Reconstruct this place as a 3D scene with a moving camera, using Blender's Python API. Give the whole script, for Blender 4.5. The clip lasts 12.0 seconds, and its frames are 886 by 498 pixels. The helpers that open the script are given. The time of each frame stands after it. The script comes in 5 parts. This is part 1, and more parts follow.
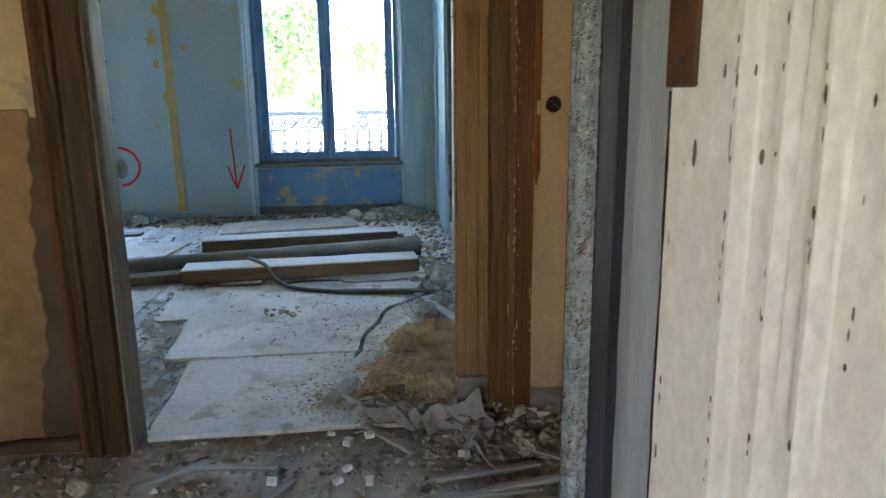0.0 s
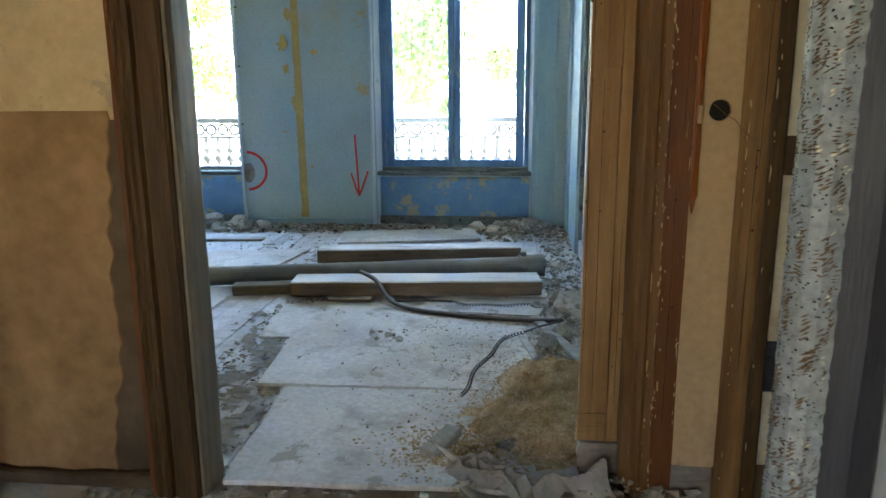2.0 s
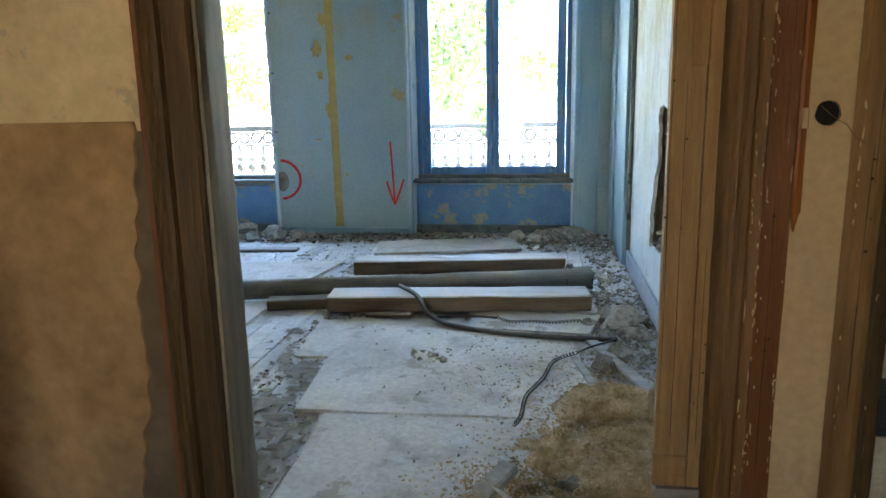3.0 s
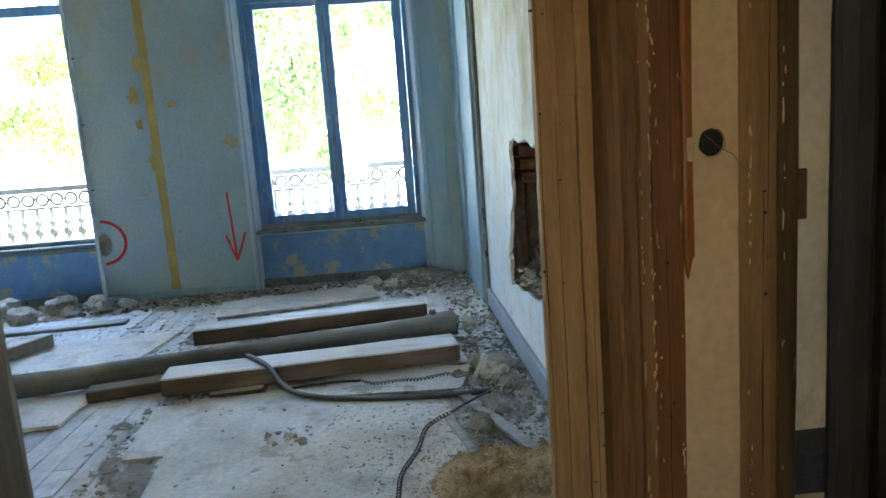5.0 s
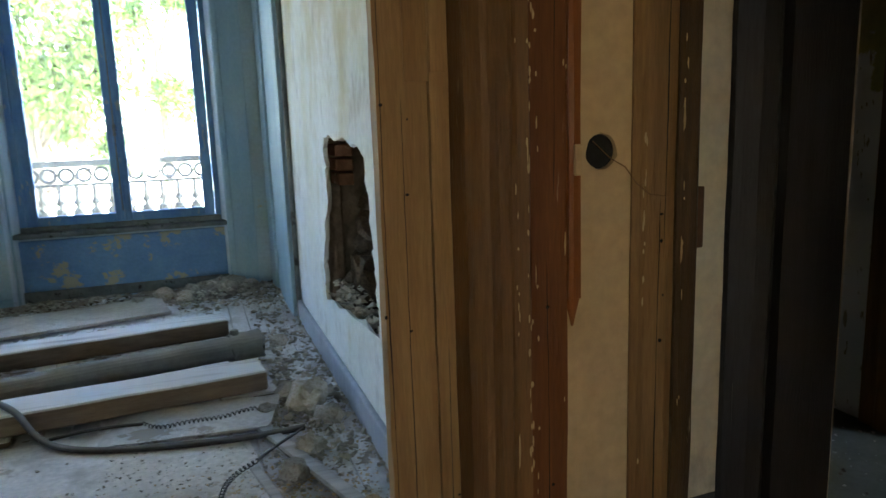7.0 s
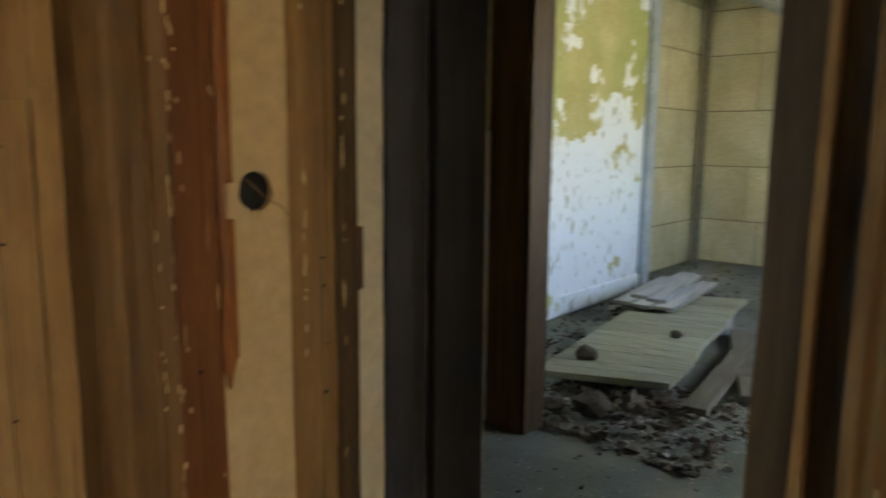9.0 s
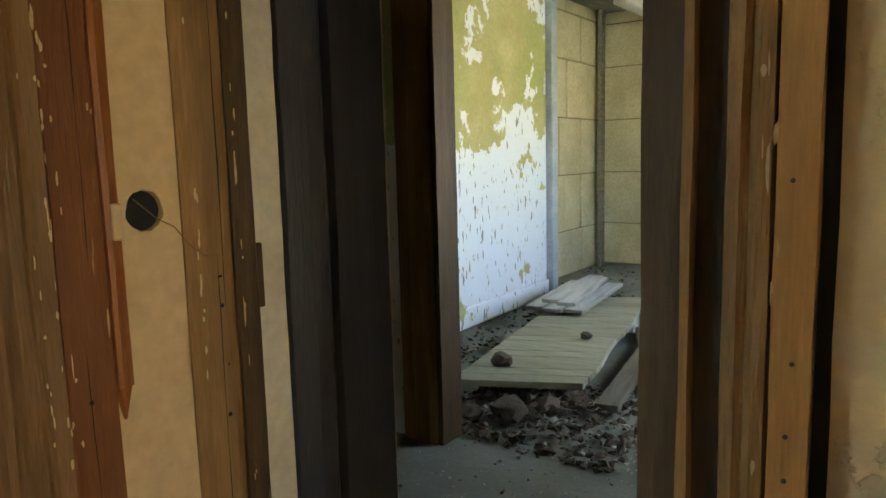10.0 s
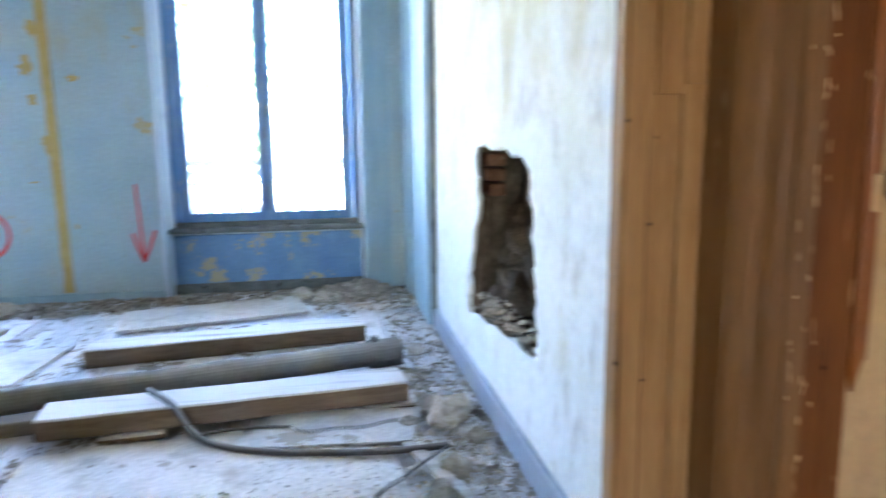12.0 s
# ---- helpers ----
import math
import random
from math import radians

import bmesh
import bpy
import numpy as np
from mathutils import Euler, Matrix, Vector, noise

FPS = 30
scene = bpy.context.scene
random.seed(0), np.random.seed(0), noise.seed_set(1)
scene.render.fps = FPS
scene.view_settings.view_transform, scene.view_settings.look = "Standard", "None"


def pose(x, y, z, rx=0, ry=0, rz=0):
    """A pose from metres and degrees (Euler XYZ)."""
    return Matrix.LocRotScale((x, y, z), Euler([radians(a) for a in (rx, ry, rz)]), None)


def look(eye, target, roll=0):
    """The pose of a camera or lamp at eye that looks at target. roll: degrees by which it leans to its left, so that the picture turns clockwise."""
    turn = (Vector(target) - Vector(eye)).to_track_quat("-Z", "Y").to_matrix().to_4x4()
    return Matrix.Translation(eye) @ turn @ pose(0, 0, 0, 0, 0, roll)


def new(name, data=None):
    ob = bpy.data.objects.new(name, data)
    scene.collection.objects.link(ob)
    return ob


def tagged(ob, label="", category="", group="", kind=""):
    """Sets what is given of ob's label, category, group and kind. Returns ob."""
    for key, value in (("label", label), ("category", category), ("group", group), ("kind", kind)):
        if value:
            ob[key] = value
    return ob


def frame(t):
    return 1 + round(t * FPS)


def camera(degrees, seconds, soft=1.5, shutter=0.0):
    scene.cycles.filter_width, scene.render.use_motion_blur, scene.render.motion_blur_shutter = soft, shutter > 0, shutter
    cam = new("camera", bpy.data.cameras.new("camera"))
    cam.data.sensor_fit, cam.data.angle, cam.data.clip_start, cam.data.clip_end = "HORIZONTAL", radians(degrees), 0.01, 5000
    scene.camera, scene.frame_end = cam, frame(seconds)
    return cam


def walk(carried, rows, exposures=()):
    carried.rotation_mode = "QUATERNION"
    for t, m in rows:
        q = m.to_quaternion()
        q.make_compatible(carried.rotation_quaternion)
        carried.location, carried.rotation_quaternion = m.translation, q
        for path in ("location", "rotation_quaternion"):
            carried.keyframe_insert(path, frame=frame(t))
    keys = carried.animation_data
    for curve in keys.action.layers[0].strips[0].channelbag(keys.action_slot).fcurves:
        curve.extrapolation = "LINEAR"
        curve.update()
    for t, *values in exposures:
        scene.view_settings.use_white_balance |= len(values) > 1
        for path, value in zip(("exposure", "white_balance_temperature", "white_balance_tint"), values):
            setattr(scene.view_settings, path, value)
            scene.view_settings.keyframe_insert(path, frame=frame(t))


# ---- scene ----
cam = camera(64.4, 12.0, shutter=0.5)
PATH = [
    (0, (0.219, 0.283, 1.326), (0.378, 2.228, 0.884), -0.7),
    (0.5, (0.199, 0.394, 1.311), (0.341, 2.341, 0.878), 0.4),
    (1, (0.238, 0.604, 1.312), (0.149, 2.551, 0.861), 0.2),
    (1.5, (0.251, 0.696, 1.297), (0.059, 2.635, 0.846), -0.1),
    (2, (0.266, 0.747, 1.307), (0.064, 2.693, 0.889), -0.4),
    (2.5, (0.214, 0.845, 1.308), (-0.077, 2.779, 0.889), -1.1),
    (4.5, (0.12, 1.3, 1.314), (0.06, 3.274, 0.998), -3.6),
    (5, (0.149, 1.343, 1.327), (0.273, 3.314, 1.008), -4.2),
    (5.5, (0.18, 1.405, 1.324), (0.309, 3.379, 1.025), -4.7),
    (6, (0.172, 1.415, 1.303), (0.509, 3.381, 1.156), -3.3),
    (6.5, (0.182, 1.608, 1.313), (0.711, 3.516, 1.026), -2.8),
    (8.5, (0.195, 1.921, 1.347), (1.362, 3.507, 0.996), 2.0),
    (9, (0.23, 1.909, 1.346), (1.712, 3.217, 1.042), 0.5),
    (9.5, (0.24, 1.895, 1.337), (1.86, 3.036, 1.068), -1.7),
    (10, (0.239, 1.887, 1.338), (1.873, 3.008, 1.074), -1.5),
    (10.5, (0.219, 1.892, 1.34), (1.651, 3.264, 1.073), -1.6),
    (11, (0.184, 1.932, 1.341), (1.349, 3.533, 1.06), -1.8),
    (11.5, (0.119, 1.96, 1.343), (0.908, 3.774, 1.045), -1.4),
    (12, (0.047, 1.977, 1.346), (0.391, 3.919, 1.015), -0.6),
]
EXPOSURES = [(0.0, 5.2, 6150, 10), (2.5, 5.4, 6550, 10), (4.5, 5.35, 6550, 10), (6.5, 4.85, 6550, 10), (8.5, 5.15, 6800, 10), (9.5, 5.75, 7200, 8),
             (10.5, 5.85, 7050, 8), (11.0, 6.1, 6450, 10), (12.0, 6.35, 6000, 20)]
walk(cam, [(t, look(eye, target, roll)) for t, eye, target, roll in PATH], EXPOSURES)

# ---- daylight ----
SUN_EL, SUN_AZ = 52.0, 95.0          # along the house, so that the rooms get sky light only
world = bpy.data.worlds.new("sky")
scene.world = world
world.use_nodes = True
wn = world.node_tree.nodes
sky = wn.new("ShaderNodeTexSky")
sky.sky_type = "NISHITA"
sky.sun_disc = False
sky.sun_elevation = radians(SUN_EL)
sky.sun_rotation = radians(SUN_AZ)
wn["Background"].inputs[1].default_value = 0.15
world.node_tree.links.new(sky.outputs[0], wn["Background"].inputs[0])
sun = new("sun", bpy.data.lights.new("sun", "SUN"))
sun.data.energy, sun.data.angle, sun.data.color = 4.0, radians(0.5), (1.0, 0.95, 0.87)
a, e = radians(SUN_AZ), radians(SUN_EL)
sun.matrix_world = look((20 * math.sin(a) * math.cos(e), 20 * math.cos(a) * math.cos(e), 20 * math.sin(e)), (0, 0, 0))


def window_light(name, eye, target, w, h, watts, colour):
    ob = new(name, bpy.data.lights.new(name, "AREA"))
    ob.data.shape, ob.data.size, ob.data.size_y = "RECTANGLE", w, h
    ob.data.energy, ob.data.color = watts, colour
    ob.matrix_world = look(eye, target)
    return ob


# sky light through the windows of the side room and of the landing, which stay out of view
window_light("window_light_side_room", (5.2, 1.08, 1.6), (5.2, 4.8, 0.9), 1.0, 1.3, 0.19, (0.80, 0.92, 1.0))
window_light("window_light_landing", (-0.75, -1.70, 1.11), (-0.75, 2.0, 0.95), 0.56, 1.15, 0.52, (1.0, 0.78, 0.53))

# ---- materials ----
GRAIN = (7, 7, 0.55)


def surface(name, cols, scale=3.0, stretch=(1, 1, 1), rough=0.8, bump=0.3, fine=40.0, chip=None, chip_at=0.66, chip_scale=9.0, vary=0.0, metal=0.0, dust=None, dust_at=0.5, detail=8.0, grain=None):
    """Worn surface: two tones at a large scale, fine grain, chips to an under-layer, dust on what faces up, relief."""
    m = bpy.data.materials.new(name)
    m.use_nodes = True
    nt = m.node_tree
    n, l = nt.nodes, nt.links
    b = n["Principled BSDF"]
    b.inputs["Metallic"].default_value = metal
    b.inputs["Specular IOR Level"].default_value = 0.22
    tc = n.new("ShaderNodeTexCoord")
    mp = n.new("ShaderNodeMapping")
    mp.inputs["Scale"].default_value = stretch
    l.new(tc.outputs["Object"], mp.inputs["Vector"])

    def tex(s, d=detail, vec=mp, ro=0.6):
        t = n.new("ShaderNodeTexNoise")
        t.inputs["Scale"].default_value, t.inputs["Detail"].default_value, t.inputs["Roughness"].default_value = s, d, ro
        l.new(vec.outputs[0], t.inputs["Vector"])
        return t.outputs[0]

    def ramp(v, p0, p1, c0, c1):
        r = n.new("ShaderNodeValToRGB")
        r.color_ramp.elements[0].position, r.color_ramp.elements[1].position = p0, p1
        r.color_ramp.elements[0].color, r.color_ramp.elements[1].color = (*c0, 1), (*c1, 1)
        l.new(v, r.inputs[0])
        return r.outputs[0]

    def mix(f, x, y, kind="MIX"):
        x_ = n.new("ShaderNodeMix")
        x_.data_type, x_.blend_type = "RGBA", kind
        if hasattr(f, "links"):
            l.new(f, x_.inputs[0])
        else:
            x_.inputs[0].default_value = f
        for s, i in ((x, 6), (y, 7)):
            if hasattr(s, "links"):
                l.new(s, x_.inputs[i])
            else:
                x_.inputs[i].default_value = (*s, 1)
        return x_.outputs[2]

    col = ramp(tex(scale), 0.36, 0.66, cols[0], cols[1])
    if len(cols) > 2:
        col = mix(ramp(tex(scale * 0.45, 6), 0.48, 0.66, (0, 0, 0), (1, 1, 1)), col, cols[2])
    g = tex(fine, 6)
    col = mix(grain if grain is not None else (0.42 if stretch == GRAIN or vary else 0.3), col, ramp(g, 0.3, 0.75, (0.55, 0.55, 0.55), (1.3, 1.3, 1.3)), "MULTIPLY")
    h = g
    if chip:
        c = tex(chip_scale, 10, mp, 0.68)
        k = ramp(c, chip_at, chip_at + 0.025, (0, 0, 0), (1, 1, 1))
        col = mix(k, col, chip)
        sub = n.new("ShaderNodeMath")
        sub.operation = "SUBTRACT"
        l.new(g, sub.inputs[0])
        l.new(k, sub.inputs[1])
        h = sub.outputs[0]
    if vary:
        oi = n.new("ShaderNodeObjectInfo")
        geo = n.new("ShaderNodeNewGeometry")
        ad = n.new("ShaderNodeMath")
        ad.operation = "ADD"
        l.new(oi.outputs["Random"], ad.inputs[0])
        l.new(geo.outputs["Random Per Island"], ad.inputs[1])
        fr = n.new("ShaderNodeMath")
        fr.operation = "FRACT"
        l.new(ad.outputs[0], fr.inputs[0])
        col = mix(vary, col, ramp(fr.outputs[0], 0, 1, (0.4, 0.4, 0.4), (1.5, 1.45, 1.4)), "MULTIPLY")
    if dust:
        geo2 = n.new("ShaderNodeNewGeometry")
        sep = n.new("ShaderNodeSeparateXYZ")
        l.new(geo2.outputs["Normal"], sep.inputs[0])
        up = ramp(sep.outputs[2], 0.35, 0.9, (0, 0, 0), (1, 1, 1))
        dn = ramp(tex(2.2, 9), dust_at - 0.12, dust_at + 0.12, (0.25, 0.25, 0.25), (0.95, 0.95, 0.95))
        both = mix(1.0, up, dn, "MULTIPLY")
        col = mix(both, col, dust)
    l.new(col, b.inputs["Base Color"])
    rr = n.new("ShaderNodeMapRange")
    rr.inputs[3].default_value, rr.inputs[4].default_value = max(rough - 0.15, 0.05), min(rough + 0.12, 1)
    l.new(g, rr.inputs[0])
    l.new(rr.outputs[0], b.inputs["Roughness"])
    bp = n.new("ShaderNodeBump")
    bp.inputs["Strength"].default_value, bp.inputs["Distance"].default_value = bump, 0.006
    l.new(h, bp.inputs["Height"])
    l.new(bp.outputs[0], b.inputs["Normal"])
    return m


M_BLUEWALL = surface("pale_blue_distemper", [(0.38, 0.51, 0.56), (0.45, 0.585, 0.63), (0.47, 0.56, 0.57)], 1.5, rough=0.85, bump=0.2, chip=(0.50, 0.42, 0.22), chip_at=0.63, chip_scale=2.0)
M_BLUEWOOD = surface("flaking_blue_paint", [(0.10, 0.23, 0.47), (0.16, 0.32, 0.56)], 4, (3, 3, 0.8), 0.55, 0.4, chip=(0.33, 0.38, 0.38), chip_at=0.61, chip_scale=7)
M_BLUEPALE = surface("pale_blue_woodwork", [(0.30, 0.45, 0.54), (0.38, 0.52, 0.58)], 3, (3, 3, 0.7), 0.6, 0.3, chip=(0.32, 0.30, 0.24), chip_at=0.68, chip_scale=6)
M_APRON = surface("blue_paint_over_ochre", [(0.14, 0.29, 0.54), (0.20, 0.37, 0.60)], 3, rough=0.6, bump=0.4, chip=(0.42, 0.40, 0.28), chip_at=0.54, chip_scale=4)
M_SILL = surface("grey_green_sill", [(0.12, 0.14, 0.14), (0.22, 0.24, 0.22)], 5, rough=0.7, chip=(0.05, 0.05, 0.045), chip_at=0.6)
M_STRIPE = surface("ochre_glue_line", [(0.50, 0.36, 0.13), (0.56, 0.43, 0.18)], 6, rough=0.9)
M_RED = surface("red_spray_paint", [(0.70, 0.045, 0.035), (0.75, 0.07, 0.05)], 20, rough=0.6, bump=0.05)
M_TAN = surface("stripped_tan_wood", [(0.27, 0.145, 0.052), (0.36, 0.205, 0.082), (0.22, 0.11, 0.038)], 3, GRAIN, 0.6, 0.3, chip=(0.20, 0.12, 0.06), chip_at=0.69, chip_scale=5)
M_OLIVE = surface("brown_varnished_moulding", [(0.125, 0.056, 0.017), (0.19, 0.092, 0.03)], 4, GRAIN, 0.45, 0.4, chip=(0.62, 0.50, 0.33), chip_at=0.675, chip_scale=5)
M_BROWNTAN = surface("worn_brown_tan_wood", [(0.19, 0.095, 0.03), (0.28, 0.15, 0.052), (0.14, 0.066, 0.02)], 3, GRAIN, 0.55, 0.4, chip=(0.5, 0.38, 0.22), chip_at=0.70, chip_scale=5)
M_REDBROWN = surface("red_brown_paint", [(0.115, 0.036, 0.010), (0.16, 0.054, 0.015)], 3, GRAIN, 0.5, 0.3, chip=(0.30, 0.17, 0.09), chip_at=0.68, chip_scale=6)
M_AMBER = surface("orange_varnish", [(0.20, 0.062, 0.016), (0.26, 0.085, 0.02)], 4, GRAIN, 0.35, 0.3)
M_CREAM = surface("cream_paint", [(0.46, 0.305, 0.16), (0.52, 0.355, 0.19), (0.40, 0.27, 0.15)], 2, rough=0.6, bump=0.12, chip=(0.30, 0.20, 0.11), chip_at=0.76, chip_scale=14)
M_CREAMSTRIP = surface("off_white_paint", [(0.58, 0.50, 0.38), (0.64, 0.57, 0.44)], 2, rough=0.65, bump=0.15, chip=(0.30, 0.25, 0.18), chip_at=0.72, chip_scale=9)
M_DARKGREY = surface("blue_black_paint", [(0.030, 0.031, 0.038), (0.052, 0.053, 0.063)], 3, GRAIN, 0.42, 0.3, chip=(0.12, 0.11, 0.10), chip_at=0.74, chip_scale=4)
M_DARKWOOD = surface("dark_brown_varnish", [(0.055, 0.033, 0.016), (0.10, 0.06, 0.028)], 4, GRAIN, 0.5, 0.4, chip=(0.22, 0.15, 0.08), chip_at=0.72, chip_scale=5)
M_JAMB = surface("worn_brown_jamb", [(0.060, 0.028, 0.009), (0.105, 0.055, 0.02), (0.036, 0.018, 0.007)], 3, GRAIN, 0.5, 0.5, chip=(0.40, 0.31, 0.20), chip_at=0.675, chip_scale=4)
M_JAMBSIDE = surface("greyed_jamb_side", [(0.15, 0.115, 0.075), (0.22, 0.175, 0.12)], 3, GRAIN, 0.6, 0.3, chip=(0.16, 0.10, 0.05), chip_at=0.66, chip_scale=4)
M_PINE = surface("bare_pine", [(0.36, 0.175, 0.05), (0.43, 0.22, 0.07)], 3, GRAIN, 0.6, 0.3, chip=(0.30, 0.14, 0.05), chip_at=0.74, chip_scale=6)
M_PLASTER = surface("stained_plaster", [(0.54, 0.385, 0.205), (0.62, 0.46, 0.26), (0.44, 0.31, 0.17)], 2.2, rough=0.9, bump=0.5, fine=25, chip=(0.44, 0.34, 0.22), chip_at=0.60, chip_scale=5)
M_PAPER = surface("brown_wall_lining", [(0.29, 0.165, 0.07), (0.38, 0.225, 0.10), (0.22, 0.125, 0.052)], 3, rough=0.9, bump=0.35, fine=14, grain=0.5)
M_BARE = surface("bare_dirty_plaster", [(0.095, 0.06, 0.032), (0.15, 0.10, 0.056), (0.06, 0.039, 0.021)], 5, rough=0.95, bump=0.7, fine=22)
M_WHITEWALL = surface("chalky_white_plaster", [(0.70, 0.72, 0.70), (0.78, 0.79, 0.76), (0.62, 0.60, 0.45)], 1.6, (1, 1, 0.6), 0.9, 0.25, chip=(0.46, 0.44, 0.38), chip_at=0.67, chip_scale=5)
M_DOORWHITE = surface("cracked_white_paint", [(0.78, 0.76, 0.72), (0.83, 0.82, 0.79), (0.70, 0.65, 0.57)], 2.5, (1.5, 1.5, 0.8), 0.5, 0.35, chip=(0.30, 0.27, 0.23), chip_at=0.665, chip_scale=6)
M_TEXGREY = surface("combed_grey_paint", [(0.20, 0.23, 0.26), (0.29, 0.33, 0.35)], 8, (1, 1, 1), 0.45, 0.7, fine=70, chip=(0.17, 0.13, 0.085), chip_at=0.63, chip_scale=60, grain=0.7)
M_GREYBLUE = surface("grey_blue_gloss", [(0.28, 0.31, 0.35), (0.36, 0.39, 0.43)], 3, GRAIN, 0.45, 0.3, chip=(0.25, 0.16, 0.09), chip_at=0.70, chip_scale=6)
M_FLOOR = surface("dusty_floorboards", [(0.66, 0.66, 0.67), (0.74, 0.74, 0.74), (0.54, 0.53, 0.52)], 2.5, (1, 0.5, 1), 0.85, 0.35, chip=(0.24, 0.22, 0.19), chip_at=0.66, chip_scale=5, vary=0.22)
M_DIRT = surface("trodden_dirt", [(0.46, 0.41, 0.34), (0.62, 0.56, 0.48), (0.54, 0.50, 0.43)], 4, rough=0.95, bump=0.9, fine=30, chip=(0.44, 0.40, 0.34), chip_at=0.62, chip_scale=14)
M_DIRT2 = surface("brown_floor_dirt", [(0.22, 0.19, 0.15), (0.36, 0.32, 0.26), (0.28, 0.25, 0.20)], 12, rough=1.0, bump=0.9, fine=60, grain=0.6)
M_GREENDIRT = surface("grey_floor_dust", [(0.15, 0.15, 0.115), (0.22, 0.22, 0.175)], 2, rough=0.95, bump=0.5, chip=(0.38, 0.38, 0.34), chip_at=0.66, chip_scale=20)
M_SHEET = surface("dusty_plywood_sheet", [(0.62, 0.59, 0.55), (0.74, 0.71, 0.67), (0.48, 0.45, 0.39)], 2.0, rough=0.85, bump=0.25, chip=(0.40, 0.36, 0.30), chip_at=0.60, chip_scale=3.2, vary=0.22, grain=0.45)
M_BEAM = surface("old_timber", [(0.13, 0.092, 0.06), (0.20, 0.145, 0.095)], 4, (0.6, 7, 7), 0.8, 0.5, dust=(0.72, 0.70, 0.67), dust_at=0.36)
M_OLDPLANK = surface("grey_old_plank", [(0.25, 0.24, 0.21), (0.34, 0.32, 0.28)], 4, (0.6, 7, 7), 0.85, 0.5, dust=(0.55, 0.53, 0.50), dust_at=0.48, vary=0.2)
M_SLAT = surface("sun_bleached_slats", [(0.30, 0.28, 0.19), (0.40, 0.37, 0.26)], 4, (7, 0.6, 7), 0.85, 0.5, vary=0.25)
M_PIPE = surface("dirty_fibre_cement_pipe", [(0.15, 0.16, 0.155), (0.22, 0.225, 0.21)], 4, rough=0.8, bump=0.4, dust=(0.38, 0.38, 0.36), dust_at=0.55)
M_CABLE = surface("black_rubber_cable", [(0.035, 0.035, 0.035), (0.06, 0.058, 0.055)], 10, rough=0.6, dust=(0.22, 0.21, 0.20))
M_RUBBLE = surface("plaster_rubble", [(0.40, 0.37, 0.31), (0.52, 0.49, 0.43), (0.30, 0.26, 0.20)], 9, rough=0.95, bump=0.7, vary=0.55)
M_STONES = surface("brown_rubble_stone", [(0.075, 0.058, 0.042), (0.17, 0.13, 0.09)], 9, rough=0.95, bump=0.8, vary=0.6)
M_SAW = surface("pale_sawdust", [(0.52, 0.375, 0.20), (0.68, 0.53, 0.34), (0.42, 0.285, 0.14)], 16, rough=1.0, bump=1.0, fine=90, grain=0.7)
M_RAG = surface("dirty_white_rag", [(0.56, 0.51, 0.45), (0.66, 0.62, 0.56), (0.42, 0.37, 0.31)], 5, rough=0.9, bump=0.3)
M_FOAM = surface("white_foam", [(0.78, 0.78, 0.76), (0.84, 0.84, 0.82)], 20, rough=0.6, bump=0.2)
M_RUST = surface("rusted_iron", [(0.16, 0.075, 0.035), (0.09, 0.055, 0.04)], 14, rough=0.8, bump=0.8, metal=0.3, chip=(0.30, 0.15, 0.06), chip_at=0.6)
M_IRON = surface("black_cast_iron", [(0.03, 0.035, 0.035), (0.05, 0.055, 0.05)], 8, rough=0.6)
# near-black that stands for the shade inside holes, gaps, splits and pits
M_HOLE = surface("hollow_shade_black", [(0.012, 0.011, 0.01), (0.02, 0.018, 0.015)], 8, rough=1.0)
M_CEIL = surface("smoke_grey_boards", [(0.10, 0.09, 0.075), (0.16, 0.14, 0.11)], 4, (1, 6, 1), 0.9, 0.4)
M_STONE = surface("limestone_ashlar", [(0.47, 0.40, 0.24), (0.55, 0.48, 0.31), (0.42, 0.36, 0.20)], 2.5, rough=0.9, bump=0.5, vary=0.15, chip=(0.60, 0.56, 0.44), chip_at=0.66, chip_scale=3)
M_MORTAR = surface("dark_joint", [(0.20, 0.16, 0.09), (0.26, 0.21, 0.12)], 8, rough=1.0)
M_BRICK = surface("old_red_brick", [(0.17, 0.085, 0.05), (0.24, 0.13, 0.08)], 12, rough=0.95, bump=0.7, vary=0.4, chip=(0.45, 0.40, 0.32), chip_at=0.62)
M_LEAF = surface("leaf_green", [(0.07, 0.13, 0.02), (0.12, 0.19, 0.035)], 2, rough=0.6, bump=0.0, vary=0.5)
M_BARK = surface("bark", [(0.10, 0.08, 0.06), (0.16, 0.13, 0.10)], 8, rough=0.95, bump=0.8)
M_GROUND = surface("pale_gravel_yard", [(0.42, 0.42, 0.34), (0.52, 0.51, 0.43), (0.22, 0.28, 0.12)], 0.3, rough=0.95, bump=0.3)
M_STEEL = surface("grey_conduit", [(0.32, 0.35, 0.38), (0.42, 0.45, 0.48)], 6, rough=0.5)
M_PLINTH = surface("grey_plaster_plinth", [(0.20, 0.17, 0.135), (0.30, 0.26, 0.21), (0.13, 0.10, 0.075)], 7, rough=0.95, bump=0.7)
M_DARKPLANK = surface("dark_weathered_plank", [(0.13, 0.11, 0.075), (0.20, 0.17, 0.12)], 4, (0.6, 7, 7), 0.85, 0.5, vary=0.3)
# pale reveal edge, its bright daylight put into the blue-white colour
M_SPLAY = surface("lit_blue_white_edge", [(0.55, 0.65, 0.74), (0.64, 0.73, 0.79)], 4, (3, 3, 0.8), 0.7, 0.3, chip=(0.28, 0.36, 0.44), chip_at=0.63, chip_scale=6)
